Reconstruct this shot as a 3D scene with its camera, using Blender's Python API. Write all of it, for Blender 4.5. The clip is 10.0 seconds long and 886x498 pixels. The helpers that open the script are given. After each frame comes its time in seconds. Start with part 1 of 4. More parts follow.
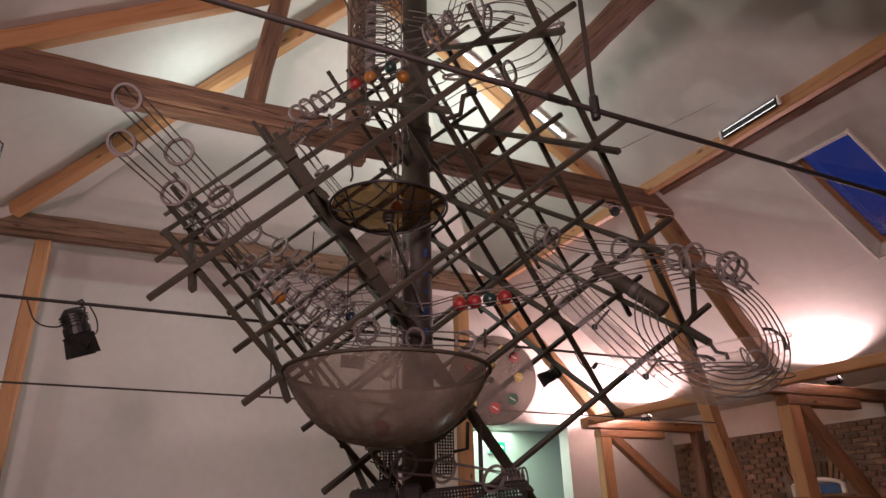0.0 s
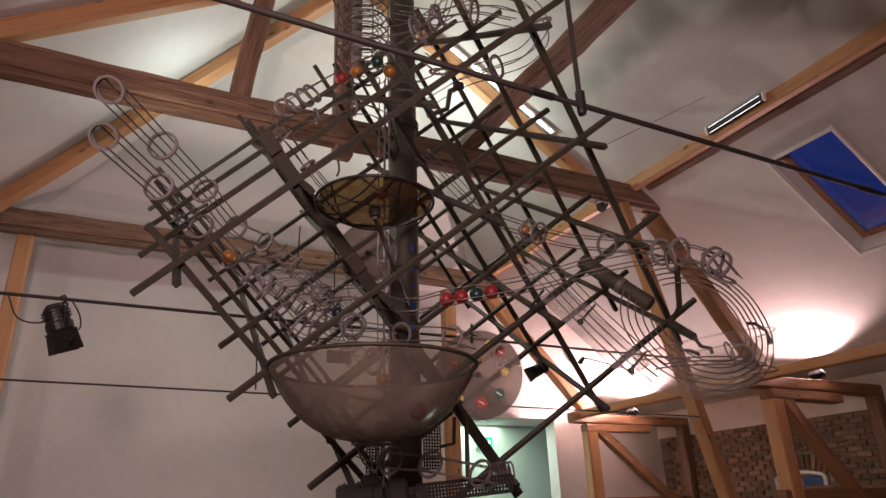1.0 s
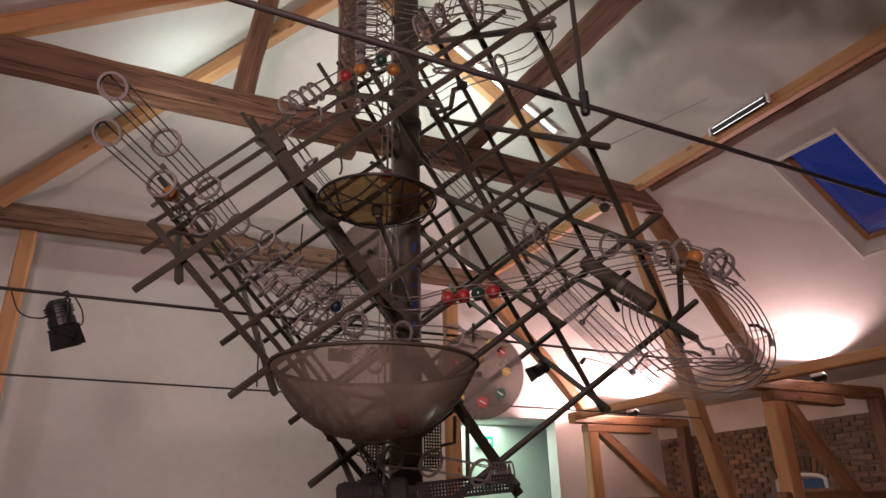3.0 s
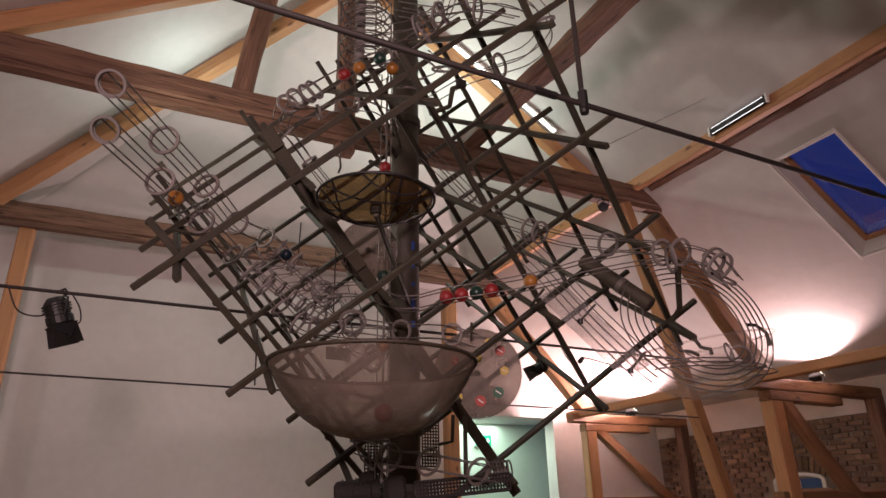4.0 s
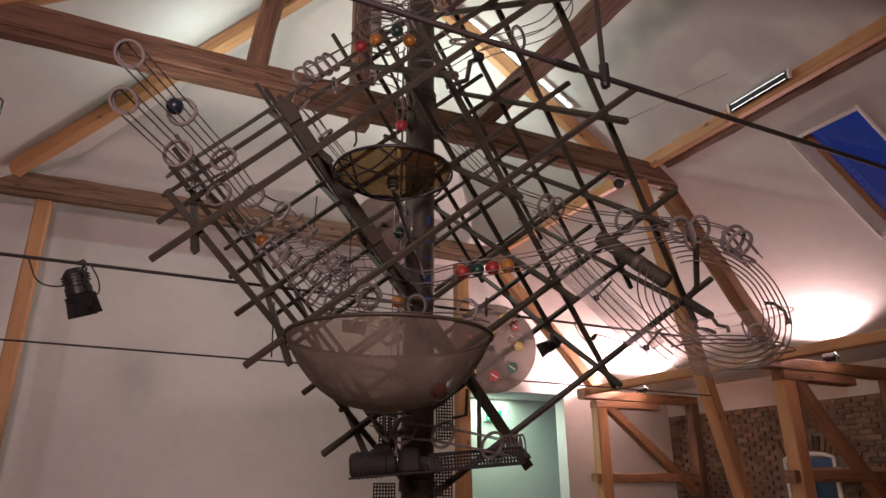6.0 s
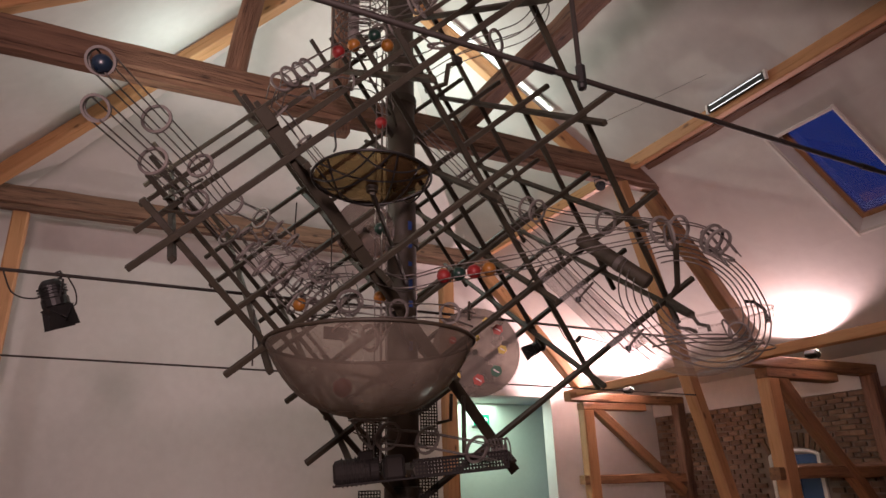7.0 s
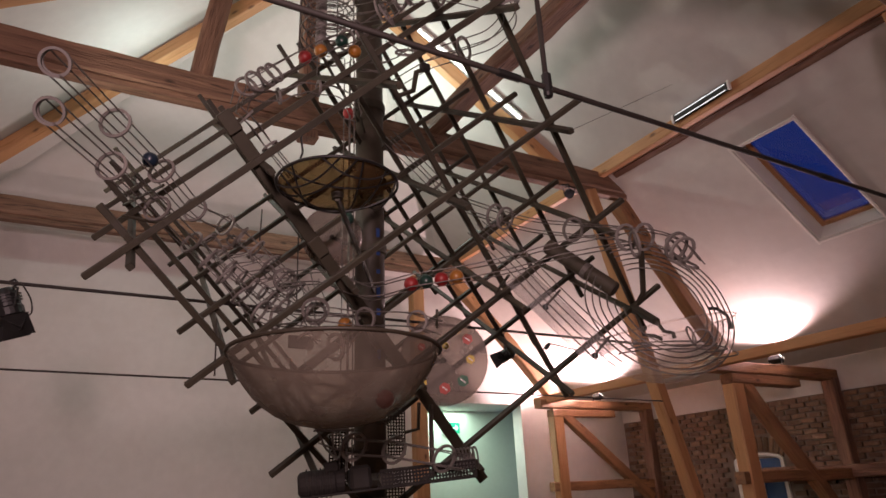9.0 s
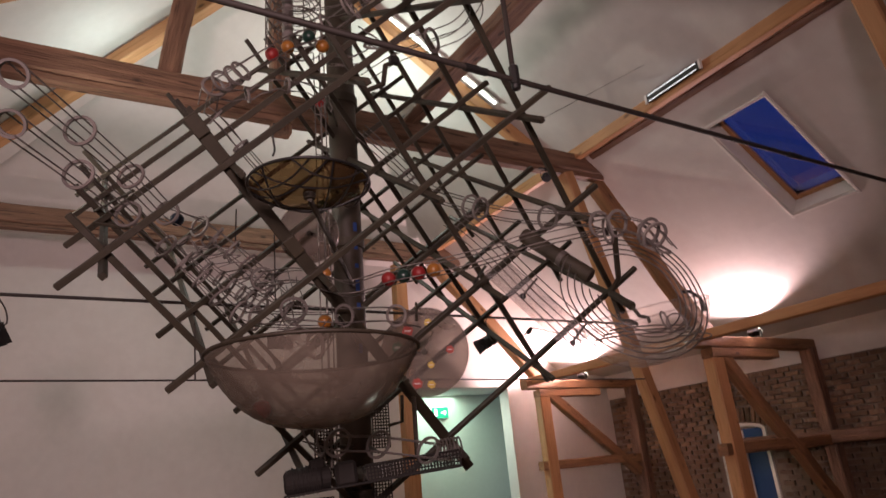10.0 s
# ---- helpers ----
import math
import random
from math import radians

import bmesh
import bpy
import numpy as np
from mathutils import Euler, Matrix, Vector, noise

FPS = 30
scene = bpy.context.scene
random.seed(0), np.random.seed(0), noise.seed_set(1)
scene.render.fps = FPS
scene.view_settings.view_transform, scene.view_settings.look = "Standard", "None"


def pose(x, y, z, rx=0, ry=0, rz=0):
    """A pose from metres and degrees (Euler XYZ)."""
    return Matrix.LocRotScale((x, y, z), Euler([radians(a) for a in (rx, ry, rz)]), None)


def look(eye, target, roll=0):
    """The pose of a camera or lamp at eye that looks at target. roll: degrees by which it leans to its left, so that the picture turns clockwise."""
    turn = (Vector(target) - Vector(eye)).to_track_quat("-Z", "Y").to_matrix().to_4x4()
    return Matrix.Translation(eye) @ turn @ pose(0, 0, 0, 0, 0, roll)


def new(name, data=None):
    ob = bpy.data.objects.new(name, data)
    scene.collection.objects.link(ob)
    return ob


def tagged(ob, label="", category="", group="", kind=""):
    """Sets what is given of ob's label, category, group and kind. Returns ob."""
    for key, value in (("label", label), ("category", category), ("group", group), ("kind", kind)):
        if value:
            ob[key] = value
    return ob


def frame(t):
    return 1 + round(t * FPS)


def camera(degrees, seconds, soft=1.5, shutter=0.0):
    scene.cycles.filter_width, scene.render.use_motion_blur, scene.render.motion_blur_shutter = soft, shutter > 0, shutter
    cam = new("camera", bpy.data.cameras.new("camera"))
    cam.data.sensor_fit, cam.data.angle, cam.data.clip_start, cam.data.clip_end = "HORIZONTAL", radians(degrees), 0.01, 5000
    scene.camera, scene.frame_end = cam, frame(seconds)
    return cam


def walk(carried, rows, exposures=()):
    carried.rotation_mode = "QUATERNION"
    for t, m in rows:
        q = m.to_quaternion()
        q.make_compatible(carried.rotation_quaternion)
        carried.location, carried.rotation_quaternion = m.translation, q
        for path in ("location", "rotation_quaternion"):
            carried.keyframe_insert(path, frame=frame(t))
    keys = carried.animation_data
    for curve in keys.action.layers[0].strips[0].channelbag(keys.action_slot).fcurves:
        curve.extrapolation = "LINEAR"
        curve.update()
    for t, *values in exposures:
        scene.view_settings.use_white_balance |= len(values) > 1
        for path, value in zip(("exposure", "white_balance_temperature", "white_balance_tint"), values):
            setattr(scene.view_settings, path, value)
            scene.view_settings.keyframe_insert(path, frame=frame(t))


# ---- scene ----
cam = camera(68.7, 10.0, soft=1.5, shutter=0.3)
PATH = [
    (0, (-0.001, -0.003, 1.597), (0.826, 1.652, 2.356), -1.5),
    (0.5, (0.007, -0.005, 1.599), (0.855, 1.645, 2.345), -1.9),
    (1, (0.01, -0.001, 1.596), (0.872, 1.642, 2.341), -1.9),
    (1.5, (0.006, -0.006, 1.601), (0.864, 1.639, 2.348), -1.5),
    (2, (0.005, -0.005, 1.598), (0.856, 1.641, 2.349), -1.4),
    (2.5, (0.007, -0.002, 1.597), (0.862, 1.646, 2.342), -1.4),
    (4, (0.014, 0.0, 1.595), (0.874, 1.647, 2.335), -1.2),
    (4.5, (0.003, -0.002, 1.584), (0.846, 1.661, 2.309), -0.4),
    (5, (-0.015, 0.013, 1.595), (0.772, 1.717, 2.283), 1.0),
    (5.5, (-0.017, 0.023, 1.59), (0.796, 1.721, 2.265), 0.7),
    (7, (0.026, 0.026, 1.588), (0.903, 1.688, 2.275), -1.7),
    (7.5, (0.031, 0.032, 1.61), (0.981, 1.644, 2.315), 0.2),
    (8, (0.007, -0.007, 1.594), (0.95, 1.609, 2.301), -1.7),
    (8.5, (0.03, 0.01, 1.59), (0.936, 1.663, 2.26), -3.1),
    (9, (0.063, 0.034, 1.597), (1.013, 1.647, 2.302), -2.6),
    (9.5, (0.05, -0.006, 1.602), (1.019, 1.572, 2.357), -3.0),
    (10, (0.092, -0.023, 1.65), (1.091, 1.582, 2.303), -5.4),
]
walk(cam, [(t, look(eye, target, roll)) for t, eye, target, roll in PATH],
     exposures=[(0.0, 0.47), (10.0, 0.47)])

# ---- world and lights ----
world = bpy.data.worlds.new("dusk")
scene.world = world
world.use_nodes = True
world.node_tree.nodes["Background"].inputs[0].default_value = (0.010, 0.035, 0.22, 1)
world.node_tree.nodes["Background"].inputs[1].default_value = 0.42


def lamp(name, kind, energy, m, color=(1, 0.85, 0.7), size=0.15, spot=None, blend=0.3):
    d = bpy.data.lights.new(name, kind)
    d.energy, d.color = energy, color
    if kind == "AREA":
        d.size = size
    else:
        d.shadow_soft_size = size
    if kind == "SPOT":
        d.spot_size, d.spot_blend = radians(spot), blend
    ob = new(name, d)
    ob.matrix_world = m
    return ob


WARM = (1.0, 0.80, 0.64)
PINK = (1.0, 0.665, 0.68)
# two floodlights on the short beams, close under the sloping ceiling
lamp("flood_light_lamp", "SPOT", 185, look((9.30, 5.95, 3.36), (8.80, 6.0, 4.1)), PINK, 0.05, 150, 0.35)
lamp("flood_light_lamp", "SPOT", 520, look((9.25, 9.85, 3.36), (8.7, 9.8, 4.15)), PINK, 0.05, 162, 0.3)
# lamps above the tie beam, and the lit spotlight beside its end
lamp("roof_light_lamp", "POINT", 66, pose(3.4, 7.0, 6.4), (0.88, 1.0, 0.90), 0.08)
lamp("roof_light_lamp", "POINT", 19, pose(0.60, 7.3, 6.20), (0.82, 1.0, 0.94), 0.15)
lamp("spotlight_lamp", "SPOT", 120, look((-1.18, 5.50, 4.30), (4.6, 4.2, 5.9)), (1.0, 0.90, 0.78), 0.06, 110, 0.6)
# another spotlight on the same bar, turned to the end wall
lamp("bar_spotlight_lamp", "SPOT", 130, look((-3.9, 5.72, 3.02), (0.6, 10.9, 3.9)), (1.0, 0.76, 0.78), 0.09, 80, 0.9)
# unseen fill spot added behind the camera to brighten the hall
lamp("fill_lamp", "SPOT", 830, look((-1.2, -2.0, 2.8), (2.7, 8.0, 4.0)), (1.0, 0.675, 0.69), 0.5, 104, 1.0)


# ---- materials ----
def nodes_of(name, rough=0.6, metal=0.0):
    m = bpy.data.materials.new(name)
    m.use_nodes = True
    nt = m.node_tree
    b = nt.nodes["Principled BSDF"]
    b.inputs["Roughness"].default_value, b.inputs["Metallic"].default_value = rough, metal
    return m, nt, b


def ramp(nt, src, stops):
    r = nt.nodes.new("ShaderNodeValToRGB")
    el = r.color_ramp.elements
    while len(el) < len(stops):
        el.new(0.5)
    for e, (p, c) in zip(el, stops):
        e.position, e.color = p, (*c, 1)
    nt.links.new(src, r.inputs[0])
    return r.outputs[0]


def noise_tex(nt, coord, scale, detail=4.0, stretch=None, rough=0.55):
    if stretch:
        mp = nt.nodes.new("ShaderNodeMapping")
        mp.inputs["Scale"].default_value = stretch
        nt.links.new(coord, mp.inputs[0])
        coord = mp.outputs[0]
    n = nt.nodes.new("ShaderNodeTexNoise")
    n.inputs["Scale"].default_value, n.inputs["Detail"].default_value, n.inputs["Roughness"].default_value = scale, detail, rough
    nt.links.new(coord, n.inputs["Vector"])
    return n.outputs[0]


def mixc(nt, fac, a, b, kind="MIX"):
    m = nt.nodes.new("ShaderNodeMixRGB")
    m.blend_type = kind
    for s, v in zip(m.inputs, (fac, a, b)):
        if isinstance(v, (int, float)):
            s.default_value = v
        elif isinstance(v, tuple):
            s.default_value = (*v, 1)
        else:
            nt.links.new(v, s)
    return m.outputs[0]


def bump(nt, b, height, strength, dist):
    n = nt.nodes.new("ShaderNodeBump")
    n.inputs["Strength"].default_value, n.inputs["Distance"].default_value = strength, dist
    nt.links.new(height, n.inputs["Height"])
    nt.links.new(n.outputs[0], b.inputs["Normal"])


def surface(name, lo, hi, scale, rough=0.6, metal=0.0, stretch=None, fine=30.0, relief=0.2, depth=0.004, spots=None, spread=0.0, knots=None):
    """Two scales of mottling between two colours, fine relief, stains in a third colour, and a shift from piece to piece."""
    m, nt, b = nodes_of(name, rough, metal)
    co = nt.nodes.new("ShaderNodeTexCoord").outputs["Object"]
    info = nt.nodes.new("ShaderNodeObjectInfo")
    add = nt.nodes.new("ShaderNodeVectorMath")
    nt.links.new(co, add.inputs[0])
    sc = nt.nodes.new("ShaderNodeMath")
    sc.operation = "MULTIPLY"
    sc.inputs[1].default_value = 37.0
    nt.links.new(info.outputs["Random"], sc.inputs[0])
    nt.links.new(sc.outputs[0], add.inputs[1])
    co = add.outputs[0]
    big = noise_tex(nt, co, scale, 5, stretch)
    small = noise_tex(nt, co, fine, 6, stretch)
    col = ramp(nt, big, [(0.3, lo), (0.7, hi)])
    col = mixc(nt, 0.35, col, ramp(nt, small, [(0.25, lo), (0.75, hi)]))
    if spots:
        st = noise_tex(nt, co, scale * 2.3, 3, stretch)
        col = mixc(nt, ramp(nt, st, [(0.58, (0, 0, 0)), (0.7, (0.8, 0.8, 0.8))]), col, spots)
    if knots:
        mp = nt.nodes.new("ShaderNodeMapping")
        mp.inputs["Scale"].default_value = (2.2, 5.0, 5.0)
        nt.links.new(co, mp.inputs[0])
        vo = nt.nodes.new("ShaderNodeTexVoronoi")
        vo.inputs["Scale"].default_value = 1.0
        nt.links.new(mp.outputs[0], vo.inputs["Vector"])
        col = mixc(nt, ramp(nt, vo.outputs["Distance"], [(0.06, (0.85, 0.85, 0.85)), (0.15, (0, 0, 0))]), col, knots)
    if spread:
        v = nt.nodes.new("ShaderNodeMapRange")
        v.inputs[3].default_value, v.inputs[4].default_value = 1 - spread, 1 + spread
        nt.links.new(info.outputs["Random"], v.inputs[0])
        hs = nt.nodes.new("ShaderNodeHueSaturation")
        nt.links.new(v.outputs[0], hs.inputs["Value"])
        nt.links.new(col, hs.inputs["Color"])
        col = hs.outputs[0]
    nt.links.new(col, b.inputs["Base Color"])
    bump(nt, b, small, relief, depth)
    rr = nt.nodes.new("ShaderNodeMapRange")
    rr.inputs[3].default_value, rr.inputs[4].default_value = max(rough - 0.12, 0.03), min(rough + 0.12, 1)
    nt.links.new(big, rr.inputs[0])
    nt.links.new(rr.outputs[0], b.inputs["Roughness"])
    return m


def glassy(name, tint, rough=0.03, dim=0.0, haze=(0.5, 0.46, 0.43), gloss=1.0):
    """Thin clear sheet: mostly transparent, with a reflecting surface and some clouding."""
    m = bpy.data.materials.new(name)
    m.use_nodes = True
    nt = m.node_tree
    nt.nodes.clear()
    out = nt.nodes.new("ShaderNodeOutputMaterial")
    tr = nt.nodes.new("ShaderNodeBsdfTransparent")
    tr.inputs[0].default_value = (*tint, 1)
    gl = nt.nodes.new("ShaderNodeBsdfGlossy")
    gl.inputs["Roughness"].default_value = rough
    fr = nt.nodes.new("ShaderNodeFresnel")
    fr.inputs[0].default_value = 1.49
    mx = nt.nodes.new("ShaderNodeMixShader")
    gm = nt.nodes.new("ShaderNodeMath")
    gm.operation = "MULTIPLY"
    gm.inputs[1].default_value = gloss
    nt.links.new(fr.outputs[0], gm.inputs[0])
    nt.links.new(gm.outputs[0], mx.inputs[0])
    nt.links.new(tr.outputs[0], mx.inputs[1])
    nt.links.new(gl.outputs[0], mx.inputs[2])
    last = mx.outputs[0]
    if dim:
        df = nt.nodes.new("ShaderNodeBsdfDiffuse")
        df.inputs[0].default_value = (*haze, 1)
        co = nt.nodes.new("ShaderNodeTexCoord").outputs["Object"]
        f = ramp(nt, noise_tex(nt, co, 3.0, 5), [(0.3, (dim * 0.5,) * 3), (0.75, (dim * 1.4,) * 3)])
        m2 = nt.nodes.new("ShaderNodeMixShader")
        nt.links.new(f, m2.inputs[0])
        nt.links.new(last, m2.inputs[1])
        nt.links.new(df.outputs[0], m2.inputs[2])
        last = m2.outputs[0]
    nt.links.new(last, out.inputs[0])
    return m


def glow(name, color, strength):
    m, nt, b = nodes_of(name)
    b.inputs["Base Color"].default_value = (*color, 1)
    b.inputs["Emission Color"].default_value = (*color, 1)
    b.inputs["Emission Strength"].default_value = strength
    return m


PLASTER = surface("white_plaster", (0.56, 0.54, 0.515), (0.70, 0.68, 0.65), 0.45, 0.85, fine=7, relief=0.12, depth=0.012, spots=(0.61, 0.585, 0.55))
OLD = surface("old_timber", (0.084, 0.043, 0.026), (0.290, 0.165, 0.105), 2.0, 0.75, stretch=(0.45, 7, 7), fine=7, relief=1.0, depth=0.02, spots=(0.035, 0.018, 0.012), spread=0.15, knots=(0.03, 0.015, 0.01))
NEW = surface("new_pine", (0.39, 0.19, 0.080), (0.54, 0.29, 0.135), 1.6, 0.6, stretch=(0.5, 8, 8), fine=12, relief=0.2, depth=0.004, spots=(0.32, 0.145, 0.05), spread=0.1, knots=(0.10, 0.04, 0.015))
AGED = surface("aged_pine", (0.15, 0.070, 0.030), (0.36, 0.185, 0.085), 1.8, 0.7, stretch=(0.5, 7, 7), fine=9, relief=0.6, depth=0.010, spots=(0.09, 0.042, 0.02), spread=0.15, knots=(0.05, 0.022, 0.01))
BAR = surface("dark_tube", (0.027, 0.0225, 0.0135), (0.048, 0.040, 0.024), 3.0, 0.62, 0.0, fine=25, relief=0.15, depth=0.002, spots=(0.052, 0.044, 0.035), spread=0.2)
MASTM = surface("mast_paint", (0.026, 0.020, 0.012), (0.052, 0.040, 0.025), 2.0, 0.6, fine=18, relief=0.2, depth=0.003, spots=(0.065, 0.05, 0.036))
WIRE = surface("steel_wire", (0.11, 0.098, 0.09), (0.20, 0.18, 0.165), 6.0, 0.42, 0.6, fine=40, relief=0.1, depth=0.001)
RING = surface("grey_ring", (0.125, 0.11, 0.10), (0.215, 0.195, 0.18), 8.0, 0.6, 0.0, fine=50, relief=0.2, depth=0.001, spread=0.2)
BLACK = surface("black_metal", (0.010, 0.010, 0.010), (0.028, 0.027, 0.026), 6.0, 0.45, 0.2, fine=40, relief=0.1, depth=0.001)
# matt, near-black steel for the motor deck and guards
DARK = surface("matt_dark_steel", (0.010, 0.0085, 0.0075), (0.020, 0.017, 0.014), 5.0, 0.8, 0.0, fine=30, relief=0.2, depth=0.002)
RODM = surface("black_rod", (0.016, 0.012, 0.010), (0.034, 0.027, 0.021), 4.0, 0.7, 0.0, fine=30, relief=0.1, depth=0.001)
WHITEP = surface("white_lacquer", (0.70, 0.68, 0.64), (0.80, 0.78, 0.74), 3.0, 0.4, fine=30, relief=0.05, depth=0.001)
FLOORM = surface("floor_boards", (0.16, 0.09, 0.05), (0.28, 0.17, 0.10), 1.5, 0.5, stretch=(1, 8, 1), fine=10, relief=0.2, depth=0.003)
# the greenish light in the passage is put into this plaster's colour
GREENLIT = surface("green_lit_plaster", (0.46, 0.56, 0.48), (0.54, 0.64, 0.56), 0.7, 0.85, fine=14, relief=0.2, depth=0.006)
BRICKM = surface("old_brick", (0.11, 0.062, 0.038), (0.24, 0.150, 0.092), 3.0, 0.9, fine=22, relief=0.8, depth=0.015, spots=(0.27, 0.205, 0.16), spread=0.4)
MORTAR = surface("mortar", (0.15, 0.11, 0.085), (0.25, 0.195, 0.155), 4.0, 0.95, fine=25, relief=0.5, depth=0.008)
PLEXI = glassy("clear_acrylic", (0.96, 0.95, 0.94), 0.08, dim=0.05, haze=(0.7, 0.68, 0.66), gloss=0.35)
FROST = glassy("frosted_acrylic", (0.93, 0.92, 0.91), 0.2, dim=0.28, haze=(0.62, 0.60, 0.59), gloss=0.3)
CLOUDY = glassy("scratched_acrylic", (0.72, 0.66, 0.61), 0.16, dim=0.62, haze=(0.18, 0.152, 0.122), gloss=0.5)
DISCM = glassy("milky_acrylic", (0.70, 0.66, 0.62), 0.2, dim=0.5, haze=(0.24, 0.205, 0.18), gloss=0.35)
SMOKED = glassy("amber_acrylic", (0.36, 0.25, 0.12), 0.1, dim=0.55, haze=(0.13, 0.08, 0.038), gloss=0.6)
PANE = glassy("window_glass", (0.9, 0.92, 0.95), 0.02)


# ---- mesh helpers ----
def part(name, bm, material, parent=None, label="", smooth=False):
    me = bpy.data.meshes.new(name)
    bm.normal_update()
    bm.to_mesh(me)
    bm.free()
    me.materials.append(material)
    if smooth:
        me.polygons.foreach_set("use_smooth", [True] * len(me.polygons))
    ob = new(name, me)
    if parent:
        ob.parent = parent
    if label:
        tagged(ob, label)
    return ob


def thing(name, label, category, group="", kind="", at=(0, 0, 0)):
    ob = new(name)
    ob.location = at
    return tagged(ob, label, category, group, kind)


def hexa(bm, m, size, bev=0.0):
    r = bmesh.ops.create_cube(bm, size=1.0, matrix=m @ Matrix.Diagonal((*size, 1)))
    if bev:
        es = list({e for v in r["verts"] for e in v.link_edges})
        bmesh.ops.bevel(bm, geom=es, offset=bev, segments=1, affect="EDGES")
    return bm


def box(size, m=Matrix(), bev=0.0):
    return hexa(bmesh.new(), m, size, bev)


def axis_frame(p0, p1, up=(0, 0, 1)):
    """Frame with x from p0 to p1, at their middle, and z as near to up as may be."""
    p0, p1 = Vector(p0), Vector(p1)
    x = (p1 - p0).normalized()
    y = Vector(up).cross(x)
    if y.length < 1e-4:
        y = Vector((0, 1, 0)).cross(x)
    y.normalize()
    z = x.cross(y)
    m = Matrix((x, y, z)).transposed().to_4x4()
    m.translation = (p0 + p1) / 2
    return m, (p1 - p0).length


def sweep(bm, pts, r, n=6, closed=False, flat=1.0):
    """A round rod along points."""
    pts = [Vector(p) for p in pts]
    k = len(pts)
    rings, ref = [], None
    for i, p in enumerate(pts):
        a = pts[(i - 1) % k] if closed or i else p
        b = pts[(i + 1) % k] if closed or i < k - 1 else p
        d = (b - a).normalized()
        if ref is None:
            ref = d.orthogonal().normalized()
        u = ref - d * ref.dot(d)
        u = u.normalized() if u.length > 1e-5 else d.orthogonal().normalized()
        ref = u
        w = d.cross(u)
        rings.append([bm.verts.new(p + r * (math.cos(2 * math.pi * j / n) * u + flat * math.sin(2 * math.pi * j / n) * w)) for j in range(n)])
    for i in range(k if closed else k - 1):
        A0, B0 = rings[i], rings[(i + 1) % k]
        for j in range(n):
            bm.faces.new((A0[j], A0[(j + 1) % n], B0[(j + 1) % n], B0[j]))
    if not closed:
        bm.faces.new(list(reversed(rings[0])))
        bm.faces.new(rings[-1])
    return bm


def rod(pts, r, n=6, closed=False):
    return sweep(bmesh.new(), pts, r, n, closed)


def lathe(bm, profile, n=32, m=Matrix()):
    """Turn a profile of (radius, height) about z."""
    rings = [[bm.verts.new(m @ Vector((r * math.cos(2 * math.pi * j / n), r * math.sin(2 * math.pi * j / n), z))) for j in range(n)] for r, z in profile]
    for a, b in zip(rings, rings[1:]):
        for j in range(n):
            bm.faces.new((a[j], a[(j + 1) % n], b[(j + 1) % n], b[j]))
    return bm


def smooth_path(pts, per=8):
    """Catmull-Rom through points."""
    p = [Vector(q) for q in pts]
    p = [2 * p[0] - p[1]] + p + [2 * p[-1] - p[-2]]
    out = []
    for i in range(1, len(p) - 2):
        for k in range(per):
            t = k / per
            a, b, c, d = p[i - 1:i + 3]
            out.append(0.5 * ((2 * b) + (c - a) * t + (2 * a - 5 * b + 4 * c - d) * t * t + (3 * b - a - 3 * c + d) * t ** 3))
    return out + [p[-2]]


def timber(name, p0, p1, w, h, material, label, category, up=(0, 0, 1), wobble=0.0, group="", parent=None):
    """A squared timber, cut in short lengths so that it can be uneven, with worn arrises. Its mesh runs along its own x."""
    m, ln = axis_frame(p0, p1, up)
    n = max(2, int(ln / 0.22))
    bm = bmesh.new()
    c = 0.10 * min(w, h)
    prof = [(-w / 2 + c, -h / 2), (w / 2 - c, -h / 2), (w / 2, -h / 2 + c), (w / 2, h / 2 - c), (w / 2 - c, h / 2), (-w / 2 + c, h / 2), (-w / 2, h / 2 - c), (-w / 2, -h / 2 + c)]
    seed = random.random() * 100
    rings = []
    for i in range(n + 1):
        x = -ln / 2 + ln * i / n
        dy = wobble * noise.noise((x * 0.9 + seed, 0, 0))
        dz = wobble * noise.noise((x * 0.9 + seed, 7, 0))
        ring = []
        for k, (y, z) in enumerate(prof):
            j = wobble * 0.55 * noise.noise((x * 2.6 + seed, k * 3.1, 2))
            ring.append(bm.verts.new((x, y + dy + j * (1 if y > 0 else -1), z + dz + j * (1 if z > 0 else -1))))
        rings.append(ring)
    for a, b in zip(rings, rings[1:]):
        for k in range(8):
            bm.faces.new((a[k], b[k], b[(k + 1) % 8], a[(k + 1) % 8]))
    bm.faces.new(rings[0])
    bm.faces.new(list(reversed(rings[-1])))
    bmesh.ops.recalc_face_normals(bm, faces=bm.faces)
    ob = part(name, bm, material, parent)
    ob.matrix_world = m
    if not parent:
        tagged(ob, label, category, group, "structure")
    return ob


# ---- the room: hip-ended timber roof over white plaster ----
XL, XR, YB, YE = -4.9, 10.9, -5.0, 10.9      # side walls, rear wall, end wall
RX, RZ, RY = 2.5, 8.42, 6.45                  # ridge line and its end
EZ = 2.87                                     # top of the brickwork
FX = 9.55                                     # foot of the right slope
KN = 10.9                                     # foot of the hip, over the end beam
SL = 0.694                                    # right slope
SLL = 0.655                                   # left slope


def slope_z(x):
    return RZ - SL * (x - RX) if x > RX else RZ - SLL * (RX - x)


